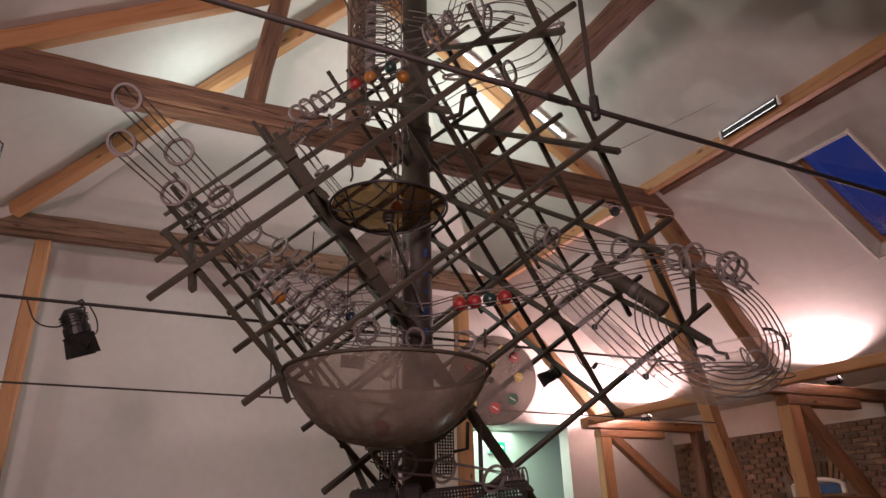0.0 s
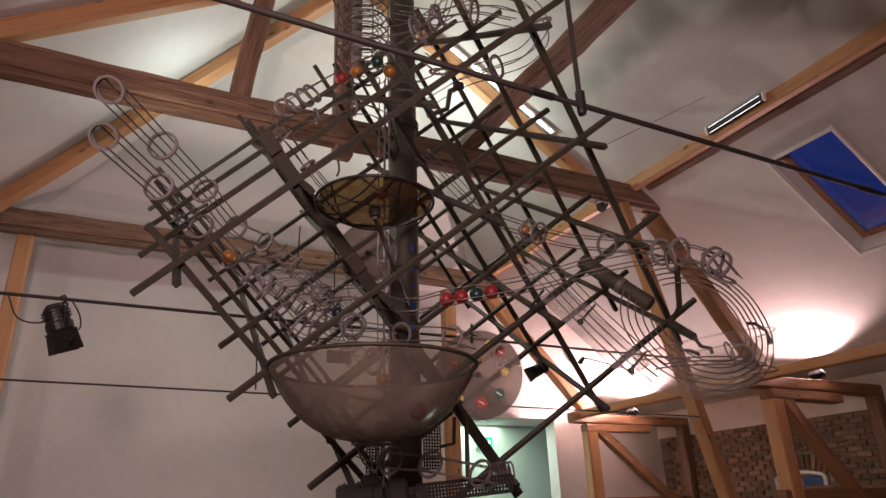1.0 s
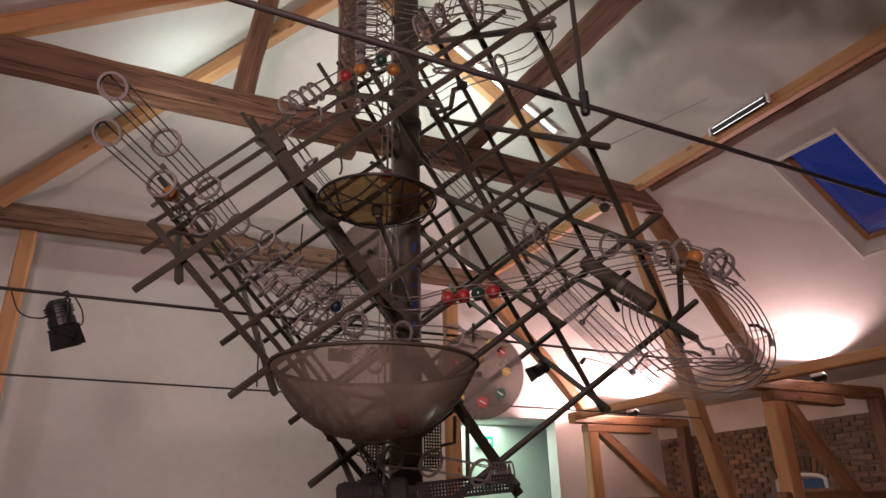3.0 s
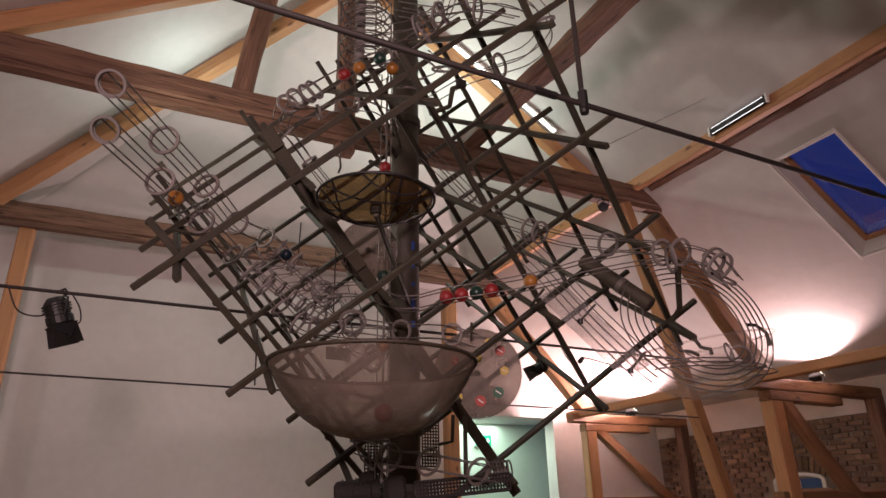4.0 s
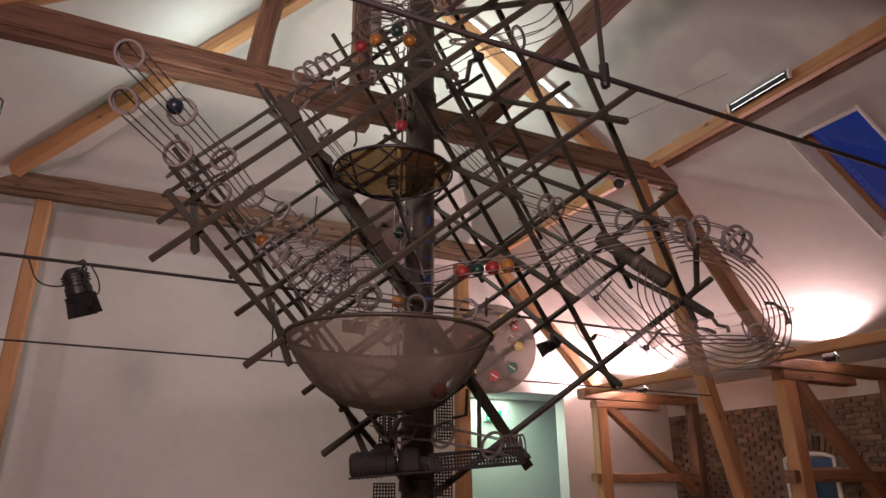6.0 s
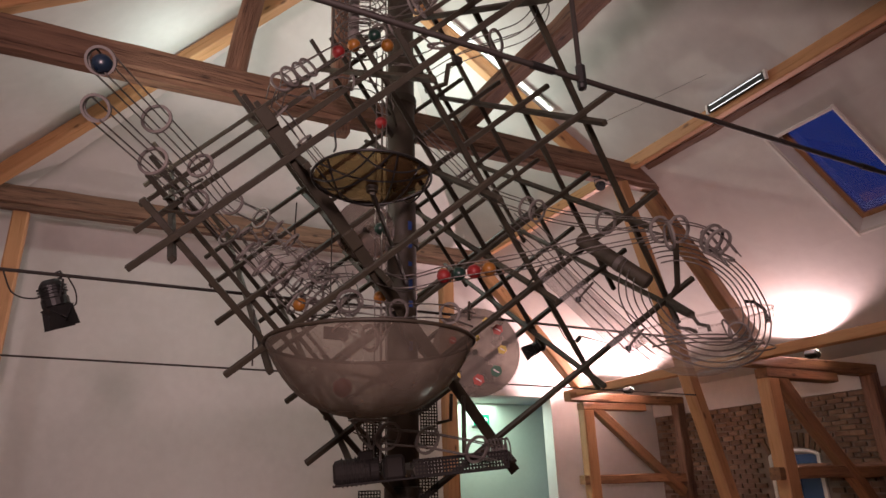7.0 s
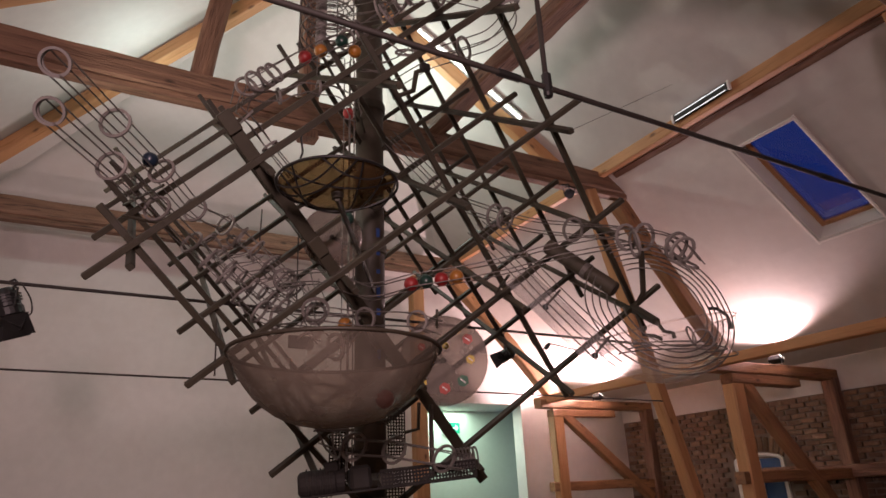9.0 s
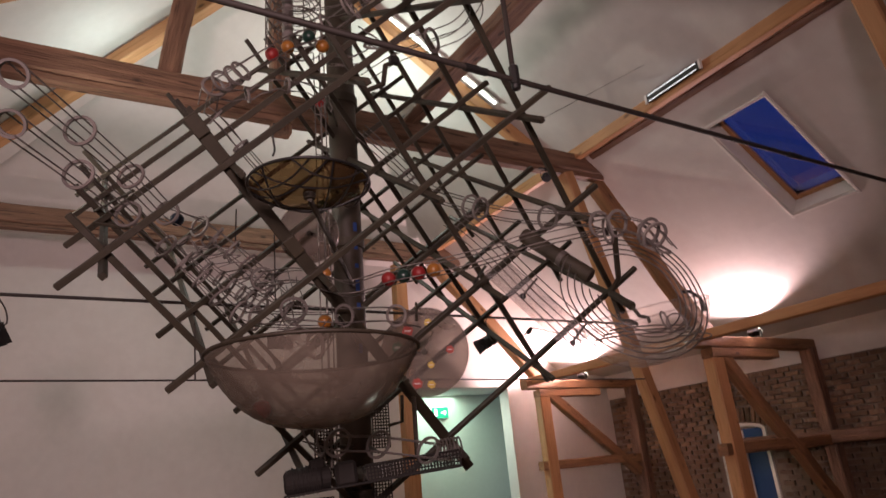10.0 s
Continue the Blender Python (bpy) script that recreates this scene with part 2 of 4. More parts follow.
def slab(name, quad, thick, material, label, category):
    """A flat sheet with thickness, away from the room (to the normal's side)."""
    bm = bmesh.new()
    q = [Vector(p) for p in quad]
    nrm = (q[1] - q[0]).cross(q[2] - q[0]).normalized() * thick
    lo = [bm.verts.new(p) for p in q]
    hi = [bm.verts.new(p + nrm) for p in q]
    bm.faces.new(list(reversed(lo)))
    bm.faces.new(hi)
    k = len(q)
    for i in range(k):
        bm.faces.new((lo[i], lo[(i + 1) % k], hi[(i + 1) % k], hi[i]))
    return tagged(part(name, bm, material), label, category, kind="structure")


def build_shell():
    slab("floor", [(XL, YB, 0), (XL, YE, 0), (XR, YE, 0), (XR, YB, 0)], 0.2, FLOORM, "brown wooden board floor of the hall", "floor")
    # end wall with the opening of a passage
    ox0, ox1, oz = 5.75, 8.12, 3.21
    for i, q in enumerate([
            [(XL, YE, 0), (ox0, YE, 0), (ox0, YE, 5.9), (XL, YE, 5.9)],
            [(ox1, YE, 0), (XR, YE, 0), (XR, YE, 5.9), (ox1, YE, 5.9)],
            [(ox0, YE, oz), (ox1, YE, oz), (ox1, YE, 5.9), (ox0, YE, 5.9)]]):
        slab("wall_end", list(reversed(q)), 0.3, PLASTER, "white plastered end wall under the hip", "wall")
    slab("wall_passage", [(ox0 - 1.2, YE + 1.3, 0), (ox0 - 1.2, YE + 1.3, oz + .4), (ox1 + 1.2, YE + 1.3, oz + .4), (ox1 + 1.2, YE + 1.3, 0)], 0.1, GREENLIT, "plastered passage wall with green light put into its colour", "wall")
    slab("ceiling_passage", [(ox0 - 1.2, YE + .3, oz + .02), (ox1 + 1.2, YE + .3, oz + .02), (ox1 + 1.2, YE + 1.3, oz + .02), (ox0 - 1.2, YE + 1.3, oz + .02)], 0.1, PLASTER, "white ceiling of the passage", "ceiling")
    slab("wall_left", [(XL, YB, 0), (XL, YB, 3.6), (XL, YE, 3.6), (XL, YE, 0)], -0.3, PLASTER, "white plastered low side wall", "wall")
    slab("wall_rear", [(XL, YB, 0), (XR, YB, 0), (XR, YB, 8.6), (XL, YB, 8.6)], 0.3, PLASTER, "white plastered wall", "wall")
    # ceiling planes
    hipz = 5.62
    hx, hl = (RZ - hipz) / SL, (RZ - hipz) / SLL
    slab("ceiling_left", [(XL, YB, slope_z(XL)), (XL, YE + .3, slope_z(XL)), (RX - hl, YE + .3, hipz), (RX - hl, KN, hipz), (RX, RY, RZ), (RX, YB, RZ)], -0.25, PLASTER, "white plastered sloping ceiling", "ceiling")
    slab("ceiling_hip", [(RX, RY, RZ), (RX - hl, KN, hipz), (RX - hl, YE + .3, hipz - .23), (RX + hx, YE + .3, hipz - .23), (RX + hx, KN, hipz)], -0.25, PLASTER, "white plastered hip end of the ceiling", "ceiling")
    # right slope in strips round the skylight
    x0, x1, y0, y1 = 6.83, 8.24, 3.53, 4.35

    def strip(xa, xb, ya, yb):
        slab("ceiling_right", [(xa, ya, slope_z(xa)), (xa, yb, slope_z(xa)), (xb, yb, slope_z(xb)), (xb, ya, slope_z(xb))], -0.25, PLASTER, "white plastered sloping ceiling with a skylight", "ceiling")
    hxr = RX + hx
    slab("ceiling_right", [(RX, YB, RZ), (RX, RY, RZ), (hxr, KN, hipz), (x0, KN, slope_z(x0)), (x0, YB, slope_z(x0))] if hxr < x0 else
         [(RX, YB, RZ), (RX, RY, RZ), (x0, RY + (KN - RY) * (x0 - RX) / hx, slope_z(x0)), (x0, YB, slope_z(x0))], -0.25, PLASTER, "white plastered sloping ceiling", "ceiling")
    strip(x0, x1, YB, y0)
    strip(x0, x1, y1, YE + .3)
    strip(x1, FX, YB, YE + .3)
    fz = slope_z(FX)
    slab("ceiling_aisle", [(FX, YB, fz), (FX, YE + .3, fz), (XR + .3, YE + .3, fz - .16), (XR + .3, YB, fz - .16)], -0.25, PLASTER, "white plastered low ceiling over the brick wall", "ceiling")
    slab("wall_frieze", [(XR - .03, YB, EZ), (XR - .03, YE, EZ), (XR - .03, YE, fz - .06), (XR - .03, YB, fz - .06)], 0.03, PLASTER, "white plaster band above the brickwork", "wall")
    return x0, x1, y0, y1


SKY = build_shell()
# brick side wall, plain core
slab("wall_brick", [(XR, YB, 0), (XR, YE, 0), (XR, YE, 3.5), (XR, YB, 3.5)], 0.35, MORTAR, "old brick side wall with lime mortar", "wall")


def trusses():
    for y in (10.0, 6.0, 1.85):
        timber("tie_beam", (-1.85 if y < 9 else -4.2, y + .10, 5.565), (6.95, y + .10, 5.655), 0.20, 0.27, OLD, "old reddish brown tie beam across the hall", "beam", wobble=0.014, group="tie beams")
        timber("tie_lath", (-1.45 if y < 9 else -4.2, y + .085, 5.385), (6.7, y + .085, 5.475), 0.13, 0.075, OLD, "old reddish board under the tie beam", "board", wobble=0.012, group="tie boards")
        near = y < 9
        timber("side_post", (8.34, y + .1, 0), (8.34, y + .1, 2.88), 0.25, 0.2, NEW, "new pine post carrying the side plate", "post", up=(0, 1, 0), wobble=0.004, group="side posts")
        timber("hammer_beam", (7.93, y + .1, 3.12), (10.9, y + .1, 3.12), 0.2, 0.17, AGED, "old short beam from post to side wall", "beam", wobble=0.008)
        timber("bolster", (8.22, y + .1, 2.955), (9.8, y + .1, 2.955), 0.2, 0.14, AGED, "old bolster block on top of the side post", "bolster", wobble=0.008)
        timber("raking_strut", (6.6, y + .16, 5.45) if near else (6.2, y + .16, 5.45), (8.45, y + .16, 3.2), 0.22, 0.2, AGED if near else NEW, "raking strut from tie beam to side post", "strut", up=(0, 1, 0), wobble=0.02)
        timber("brace", (8.5, y + .1, 2.95), (10.5, y + .1, 0.75) if near else (10.6, y + .1, 1.35), 0.18, 0.16, AGED, "old brace under the short beam", "brace", up=(0, 1, 0), wobble=0.02)
        timber("girt", (8.1, y + .1, 1.62), (10.8, y + .1, 1.62), 0.16, 0.16, AGED, "old girt between post and side wall", "beam", wobble=0.02)
        timber("wall_post", (10.78, y + .1, 0), (10.78, y + .1, 3.07), 0.22, 0.2, OLD, "old dark post against the brick wall", "post", up=(0, 1, 0), wobble=0.02)
        if near:
            timber("raking_post", (5.92, y - .02 if y > 3 else y + .13, 5.4), (7.42, y - .02 if y > 3 else y + .13, 0), 0.17, 0.17, NEW, "new pine raking post under the tie beam", "post", up=(0, 1, 0), wobble=0.004)
    timber("purlin", (6.235, -4.5, 5.775), (6.235, 10.2, 5.775), 0.11, 0.17, NEW, "pale new pine purlin under the sloping ceiling", "beam", wobble=0.004)
    timber("ceiling_board", (6.40, -4.5, slope_z(6.40) - .012), (6.40, 5.9, slope_z(6.40) - .012), 0.085, 0.03, OLD, "old reddish board along the purlin on the ceiling", "board", up=(.57, 0, .82), wobble=0.016)
    timber("long_beam", (3.55, -4.5, 5.62), (3.55, 6.1, 5.80), 0.22, 0.19, OLD, "old dark beam lying lengthwise on the tie beams", "beam", wobble=0.03)
    timber("end_post", (-1.32, 10.2, 0), (-1.32, 10.2, 5.38), 0.2, 0.2, NEW, "new pine post under the end tie beam", "post", up=(0, 1, 0), wobble=0.004, group="end posts")
    timber("end_post", (5.43, 10.2, 0), (5.43, 10.2, 5.38), 0.24, 0.2, NEW, "new pine post under the end tie beam", "post", up=(0, 1, 0), wobble=0.004, group="end posts")
    timber("strut", (0.82, 6.12, 5.70), (1.03, 6.12, 7.45), 0.22, 0.2, OLD, "old dark strut standing on the tie beam", "strut", up=(0, 1, 0), wobble=0.02)
    timber("king_post", (1.96, 6.14, 8.2), (1.985, 6.14, 5.30), 0.21, 0.19, OLD, "old brown king post hanging through the tie beam", "post", up=(0, 1, 0), wobble=0.015)
    timber("side_plate", (8.15, -4.5, 3.2), (8.15, 10.4, 3.2), 0.16, 0.14, NEW, "new pine plate along the side posts", "beam", wobble=0.004)
    timber("wall_girt", (10.72, 3.2, 1.66), (10.72, 7.9, 1.66), 0.2, 0.2, OLD, "old dark beam along the brick wall", "beam", wobble=0.02)
    timber("strut", (-2.66, 10.05, 7.02), (-2.05, 10.05, 5.62), 0.16, 0.14, NEW, "pale new pine strut on the end tie beam", "strut", up=(0, 1, 0), wobble=0.004)
    # hips and rafters
    timber("hip_rafter", (1.93, 6.48, 7.855), (-1.665, 9.6, 5.547), 0.16, 0.2, NEW, "pale new pine hip rafter", "rafter", wobble=0.004)
    timber("rafter", (RX, 6.60, RZ - .15), (6.0, 6.46, slope_z(6.0) - .15), 0.14, 0.2, NEW, "pale new pine rafter under the ceiling", "rafter", wobble=0.004, group="rafters")
    for x0, y in ((-2.4, 6.05), (-2.4, 3.2)):
        timber("rafter", (RX, y, RZ - .12), (x0, y, slope_z(x0) - .12), 0.15, 0.2, NEW, "pale new pine rafter under the ceiling", "rafter", wobble=0.004, group="rafters")


trusses()

# ---- the ball machine: a cube of square tubes standing on its corner about a mast ----
AXA = Vector((0.6943, -0.4187, 0.5853)).normalized()
AXB = Vector((0.7193, 0.3782, -0.5828)).normalized()
AXC = AXA.cross(AXB).normalized()
CELL, OVER, TUBE = 0.86, 0.28, 0.038
ORG = Vector((1.459, 3.0023, 3.9263))


def lat(a, b, c):
    return ORG + CELL * (a * AXA + b * AXB + c * AXC)


MX, MY = lat(-0.5, 1.5, 1.5)[0:2]


def cube_frame():
    th = thing("cube_frame", "dark square-tube cube lattice standing on one corner", "frame", at=(MX, MY, 0))
    o = Vector((MX, MY, 0))

    def tube(p0, p1, up, wide=TUBE):
        m, ln = axis_frame(p0 - o, p1 - o, up)
        b = part("tube", box((ln, wide, TUBE), Matrix(), 0.004), BAR, th)
        b.matrix_local = m
    ov = OVER / CELL
    h = TUBE / 2 / CELL
    for i in range(4):
        for j in range(4):
            tube(lat(-2 - ov, i - h, j - h), lat(1 + ov, i - h, j - h), AXC)
            sh = -.065 if (i, j) == (1, 0) else 0.0
            tube(lat(i - 2 + h + sh, -ov, j + h), lat(i - 2 + h + sh, 3 + ov + (.12 if sh else 0), j + h), AXC, 0.08 if sh else TUBE)
            tube(lat(i - 2 - h, j + h, -ov), lat(i - 2 - h, j + h, 3 + ov), AXB)
    for u in (-.42, 0.62):
        b = part("splice", box((.13, .084, .042), Matrix(), .005), BAR, th, "bolted splice sleeve")
        b.matrix_local = axis_frame(lat(-1 - .04, u, 0) - o, lat(-1 - .04, u + .2, 0) - o, AXC)[0]
    return th


CUBE = cube_frame()
mast = thing("mast", "dark painted steel mast on the floor", "mast", at=(MX, MY, 0))
part("pole", lathe(bmesh.new(), [(0.0, 0), (0.123, 0), (0.123, 8.0), (0.0, 8.0)], 32), MASTM, mast, smooth=True)


# ---- window in the roof ----
def skylight(x0, x1, y0, y1):
    p0, p1 = Vector((x0, (y0 + y1) / 2, slope_z(x0))), Vector((x1, (y0 + y1) / 2, slope_z(x1)))
    m, ln = axis_frame(p0, p1)
    w = y1 - y0
    th = thing("window_1", "roof window with a pine frame and blue dusk behind", "window", kind="structure")
    th.matrix_world = m

    def bar(name, size, at, mat, label=""):
        part(name, box(size, Matrix.Translation(at), 0.004), mat, th, label)
    for s in (-1, 1):
        bar("lining", (ln, 0.02, 0.33), (0, s * (w / 2 - .011), 0.17), WHITEP, "white window lining")
        bar("lining", (0.02, w - .044, 0.33), (s * (ln / 2 - .011), 0, 0.17), WHITEP, "white window lining")
        bar("window_frame", (ln - .05, 0.055, 0.06), (0, s * (w / 2 - .05), 0.27), NEW, "varnished pine sash")
        bar("window_frame", (0.055, w - .16, 0.06), (s * (ln / 2 - .05), 0, 0.27), NEW, "varnished pine sash")
        bar("trim", (ln + .10, 0.035, 0.014), (0, s * (w / 2 + .016), -.009), WHITEP, "white trim")
        bar("trim", (0.035, w - .006, 0.014), (s * (ln / 2 + .016), 0, -.009), WHITEP, "white trim")
    pane = part("pane", box((ln - .16, w - .16, 0.006), Matrix.Translation((0, 0, 0.28))), PANE, th)
    pane.visible_shadow = False


skylight(*SKY)


# ---- lighting bars, spotlights, cables ----
def bar_rod(name, p0, p1, r, label):
    th = thing(name, label, "rail")
    part("tube", rod([p0, p1], r, 10), RODM, th, smooth=True)
    return th


b = bar_rod("lighting_bar", (-2.6, 2.2, 3.515), (7.4, 2.2, 3.56), 0.0155, "black steel lighting bar hung across the hall")
for x in (1.7, 4.4):
    part("sleeve", rod([(x, 2.2, 3.533 + .0045 * (x - 1.4)), (x + .13, 2.2, 3.533 + .0045 * (x - 1.4))], 0.021, 10), BLACK, b)
hg = thing("bar_hanger", "black hanger rod with a clamp round the lighting bar", "hanger")
part("rod", rod([(2.005, 2.2, 3.62), (2.02, 2.2, 8.14)], 0.014, 8), RODM, hg)
part("clamp", box((0.052, 0.05, 0.13), Matrix.Translation((2.01, 2.2, 3.565)), 0.016), BLACK, hg)
part("clamp_foot", lathe(bmesh.new(), [(0.001, -.03), (0.022, -.02), (0.026, 0.0), (0.022, 0.02), (0.001, 0.03)], 12, pose(2.01, 2.2, 3.50)), BLACK, hg)
bar_rod("lighting_bar", (-4.6, 5.6, 3.2), (6.3, 5.6, 3.2), 0.014, "thin black lighting bar in front of the end wall")
bar_rod("tension_cable", (-4.6, 5.6, 2.585), (6.3, 5.6, 2.52), 0.008, "thin black tension cable in front of the end wall")
w = thing("wire", "thin black stay wire under the roof", "wire")
part("strand", rod([(0.2, 2.15, 4.5), (0.75, 2.2, 3.53)], 0.004, 6), RODM, w)
w = thing("wire", "thin stay wire under the ceiling", "wire")
part("strand", rod([(2.79, 2.89, 3.86), (5.86, 4.30, 6.06)], 0.002, 6), RODM, w)


def spotlight(at, aim, size=1.0, doors=True, hang=0.27, lit=None, label="black theatre spotlight with barn doors hung from a bar"):
    th = thing("spotlight", label, "spotlight", "spotlights")
    m = look(at, aim) @ Matrix.Diagonal((size, size, size, 1))
    th.matrix_world = m
    k = 0.11
    part("housing", lathe(bmesh.new(), [(0.0, .17), (.06, .17), (.085, .14), (.095, .12), (.095, .02), (.105, .01), (.105, -.05), (.095, -.06), (.09, -.05), (0.0, -.045)], 20), BLACK, th, smooth=False)
    for z in (.05, .075, .10):
        part("cooling_fin", lathe(bmesh.new(), [(.094, z), (.112, z + .003), (.112, z + .009), (.094, z + .012)], 20), BLACK, th)
    part("lens", lathe(bmesh.new(), [(0.0, -.056), (.05, -.056), (.086, -.05)], 20), lit or PANE, th, "round glass lens")
    if doors:
        for a, ln, op in ((0, .18, 16), (90, .16, 38), (180, .18, 16), (270, .16, 45)):
            mm = pose(0, 0, -.062, 0, 0, a) @ pose(.1, 0, 0, 0, 180 - 90 + op - 0, 0)
            bm = bmesh.new()
            v = [bm.verts.new(mm @ Vector(q)) for q in ((0, -.085, 0), (0, .085, 0), (ln, .12, 0), (ln, -.12, 0), (0, -.085, .004), (0, .085, .004), (ln, .12, .004), (ln, -.12, .004))]
            for f in ((0, 1, 2, 3), (7, 6, 5, 4), (0, 4, 5, 1), (1, 5, 6, 2), (2, 6, 7, 3), (3, 7, 4, 0)):
                bm.faces.new([v[i] for i in f])
            part("barn_door", bm, BLACK, th, "black sheet-metal barn door flap")
    inv = m.inverted()
    top = Vector(at) + Vector((0, 0, hang))
    side = (m.to_3x3() @ Vector((1, 0, 0))).normalized()
    pts = [Vector(at) + side * k * size * 1.08, Vector(at) + side * k * size * 1.1 + Vector((0, 0, .15 * size)), Vector(at) + Vector((0, 0, .19 * size)), Vector(at) - side * k * size * 1.1 + Vector((0, 0, .15 * size)), Vector(at) - side * k * size * 1.08]
    part("yoke", rod([inv @ p for p in pts], .009, 6), BLACK, th)
    part("hook_clamp", rod([inv @ p for p in (Vector(at) + Vector((0, 0, .18 * size)), top + Vector((.0, 0, -.03)), top + Vector((.025, 0, .0)), top + Vector((0, 0, .03)), top + Vector((-.03, 0, .01)))], .011, 6), BLACK, th)
    return th


def cable(pts, r, label, group=""):
    th = thing("cable", label, "cable", group)
    part("sheath", rod(smooth_path(pts, 8), r, 6), RODM, th, smooth=True)
    return th


LENSGLOW = glow("lamp_lens_glow", (0.80, 0.92, 1.0), 14)
spotlight((-0.385, 5.6, 3.0), (-0.10, 5.70, 2.30), 0.92, hang=0.2)
spotlight((4.06, 5.62, 2.94), (2.4, 6.6, 2.0), 0.62, hang=0.26)
spotlight((5.50, 5.90, 5.24), (4.3, 4.5, 4.3), 0.6, doors=False, hang=0.12, label="small grey spotlight under the tie beam")
part("wall_bracket", rod([(5.5, 5.9, 5.37), (5.5, 6.06, 5.45)], .014, 6), BLACK, bpy.data.objects["spotlight.002"]).matrix_parent_inverse = bpy.data.objects["spotlight.002"].matrix_world.inverted()
spotlight((-1.26, 5.62, 4.37), (0.4, 3.4, 3.2), 0.9, doors=False, hang=0.3, lit=LENSGLOW, label="lit spotlight with a cold white lens by the tie beam")
part("drop_rod", rod([(-1.26, 5.62, 4.65), (-1.62, 6.1, 5.42)], .012, 6), BLACK, bpy.data.objects["spotlight.003"]).matrix_parent_inverse = bpy.data.objects["spotlight.003"].matrix_world.inverted()
spotlight((-3.9, 5.6, 2.97), (0.6, 10.9, 3.9), 1.0, hang=0.23, lit=LENSGLOW, label="lit spotlight on the bar turned to the end wall")
spotlight((-1.45, 5.82, 5.20), (-.4, 5.0, 4.3), 0.75, doors=False, hang=0.22, label="black spotlight under the end of the tie beam")
cable([(-.75, 5.58, 3.19), (-.66, 5.57, 3.02), (-.52, 5.57, 2.99), (-.40, 5.58, 3.06), (-.33, 5.6, 3.10)], .006, "black cable drooping to the spotlight")
cable([(-.33, 5.57, 3.19), (-.26, 5.57, 3.08), (-.24, 5.57, 2.98), (-.28, 5.58, 2.95)], .006, "black cable loop at the spotlight")
cable([(4.35, 5.58, 3.19), (4.42, 5.57, 3.06), (4.52, 5.57, 3.01), (4.62, 5.57, 3.09), (4.9, 5.57, 3.06), (5.3, 5.58, 3.0)], .006, "black cable with an inline plug")
pl = thing("plug", "black inline cable plug", "plug")
part("shell", lathe(bmesh.new(), [(0, -.05), (.012, -.045), (.022, -.02), (.022, .03), (.01, .05), (0, .05)], 10, pose(4.60, 5.57, 3.06, 0, 40, 0)), BLACK, pl)


# fluorescent batten on the purlin
fl = thing("batten_light", "slim grey tray light with two bright edges on the purlin", "lamp", at=(6.13, 4.17, 5.80))
part("tray", box((0.03, 0.80, 0.11), Matrix(), 0.006), BLACK, fl, "dark grey louvred tray")
TUBEGLOW = glow("tube_glow", (0.95, 0.97, 1.0), 0.9)
part("tube", rod([(-.022, -.36, .03), (-.022, .36, .03)], .0045, 8), TUBEGLOW, fl, "lit white tube")
part("tube", rod([(-.022, -.36, -.048), (-.022, .36, -.048)], .0045, 8), TUBEGLOW, fl, "lit white tube")
for s in (-1, 1):
    part("end_cap", box((0.045, 0.03, 0.12), Matrix.Translation((-.004, s * .405, 0)), 0.004), WHITEP, fl)
part("back_plate", box((0.05, 0.5, 0.05), Matrix.Translation((.038, 0, -.01)), 0.004), BLACK, fl)

# bare tube lamp beside the hip rafter, close under the slope
ta, tb = Vector((3.584, 6.408, 7.567)), Vector((5.114, 6.285, 6.506))
tl = thing("tube_light", "lit white tube lamp fixed under the sloping ceiling", "lamp")
part("tube", rod([ta, tb], .022, 8), glow("strip_glow", (0.93, 1.0, 0.96), 2.2), tl, "lit white tube")
m, ln = axis_frame(ta, tb)
part("tray", box((ln + .06, .06, .03), m @ pose(0, 0, .045), .004), WHITEP, tl)
for f in (0.04, .96):
    q = ta.lerp(tb, f)
    part("socket", box((.03, .04, .05), Matrix.Translation(q + Vector((0, 0, .012))), .004), WHITEP, tl)

# floodlights on the short beams
FLOODGLOW = glow("flood_lens_glow", (1.0, 0.86, 0.78), 6)
for p, q in (((9.5, 6.1, 3.345), (9.9, 6.1, 4.1)), ((9.5, 10.1, 3.345), (9.9, 10.1, 4.15))):
    fd = thing("floodlight", "small grey floodlight turned up to the ceiling on a beam", "lamp", "floodlights")
    fd.matrix_world = look(p, q)
    part("body", box((.2, .13, .08), Matrix.Translation((0, 0, .05)), .012), BLACK, fd)
    part("lens", box((.18, .11, .008), Matrix.Translation((0, 0, .004)), .002), FLOODGLOW, fd, "lit glass front")
    for s in (-1, 1):
        part("bracket", box((.008, .03, .14), Matrix.Translation((s * .108, 0, .09)), .002), BLACK, fd)

# ---- exit sign in the passage ----
EXITG = glow("exit_green", (0.0, 0.20, 0.10), 1.3)
EXITW = glow("exit_white", (0.75, 1.0, 0.9), 1.0)
ex = thing("exit_sign", "lit green emergency exit sign with white symbols", "sign", at=(7.19, 12.14, 2.87))
part("case", box((.40, .06, .24), Matrix(), .008), WHITEP, ex)
part("face", box((.385, .006, .225), Matrix.Translation((0, -.034, 0)), .001), EXITG, ex)
part("door_symbol", box((.07, .004, .14), Matrix.Translation((-.11, -.0395, 0))), EXITW, ex)
bm = box((.10, .004, .03), Matrix.Translation((.06, -.0395, 0)))
hexa(bm, pose(.115, -.0395, .018, 0, 45, 0), (.07, .004, .026))
hexa(bm, pose(.115, -.0395, -.018, 0, -45, 0), (.07, .004, .026))
part("arrow", bm, EXITW, ex)
lamp("passage_lamp", "AREA", 34, look((7.0, 11.55, 3.18), (7.0, 11.65, 0)), (0.82, 1.0, 0.86), 1.2)


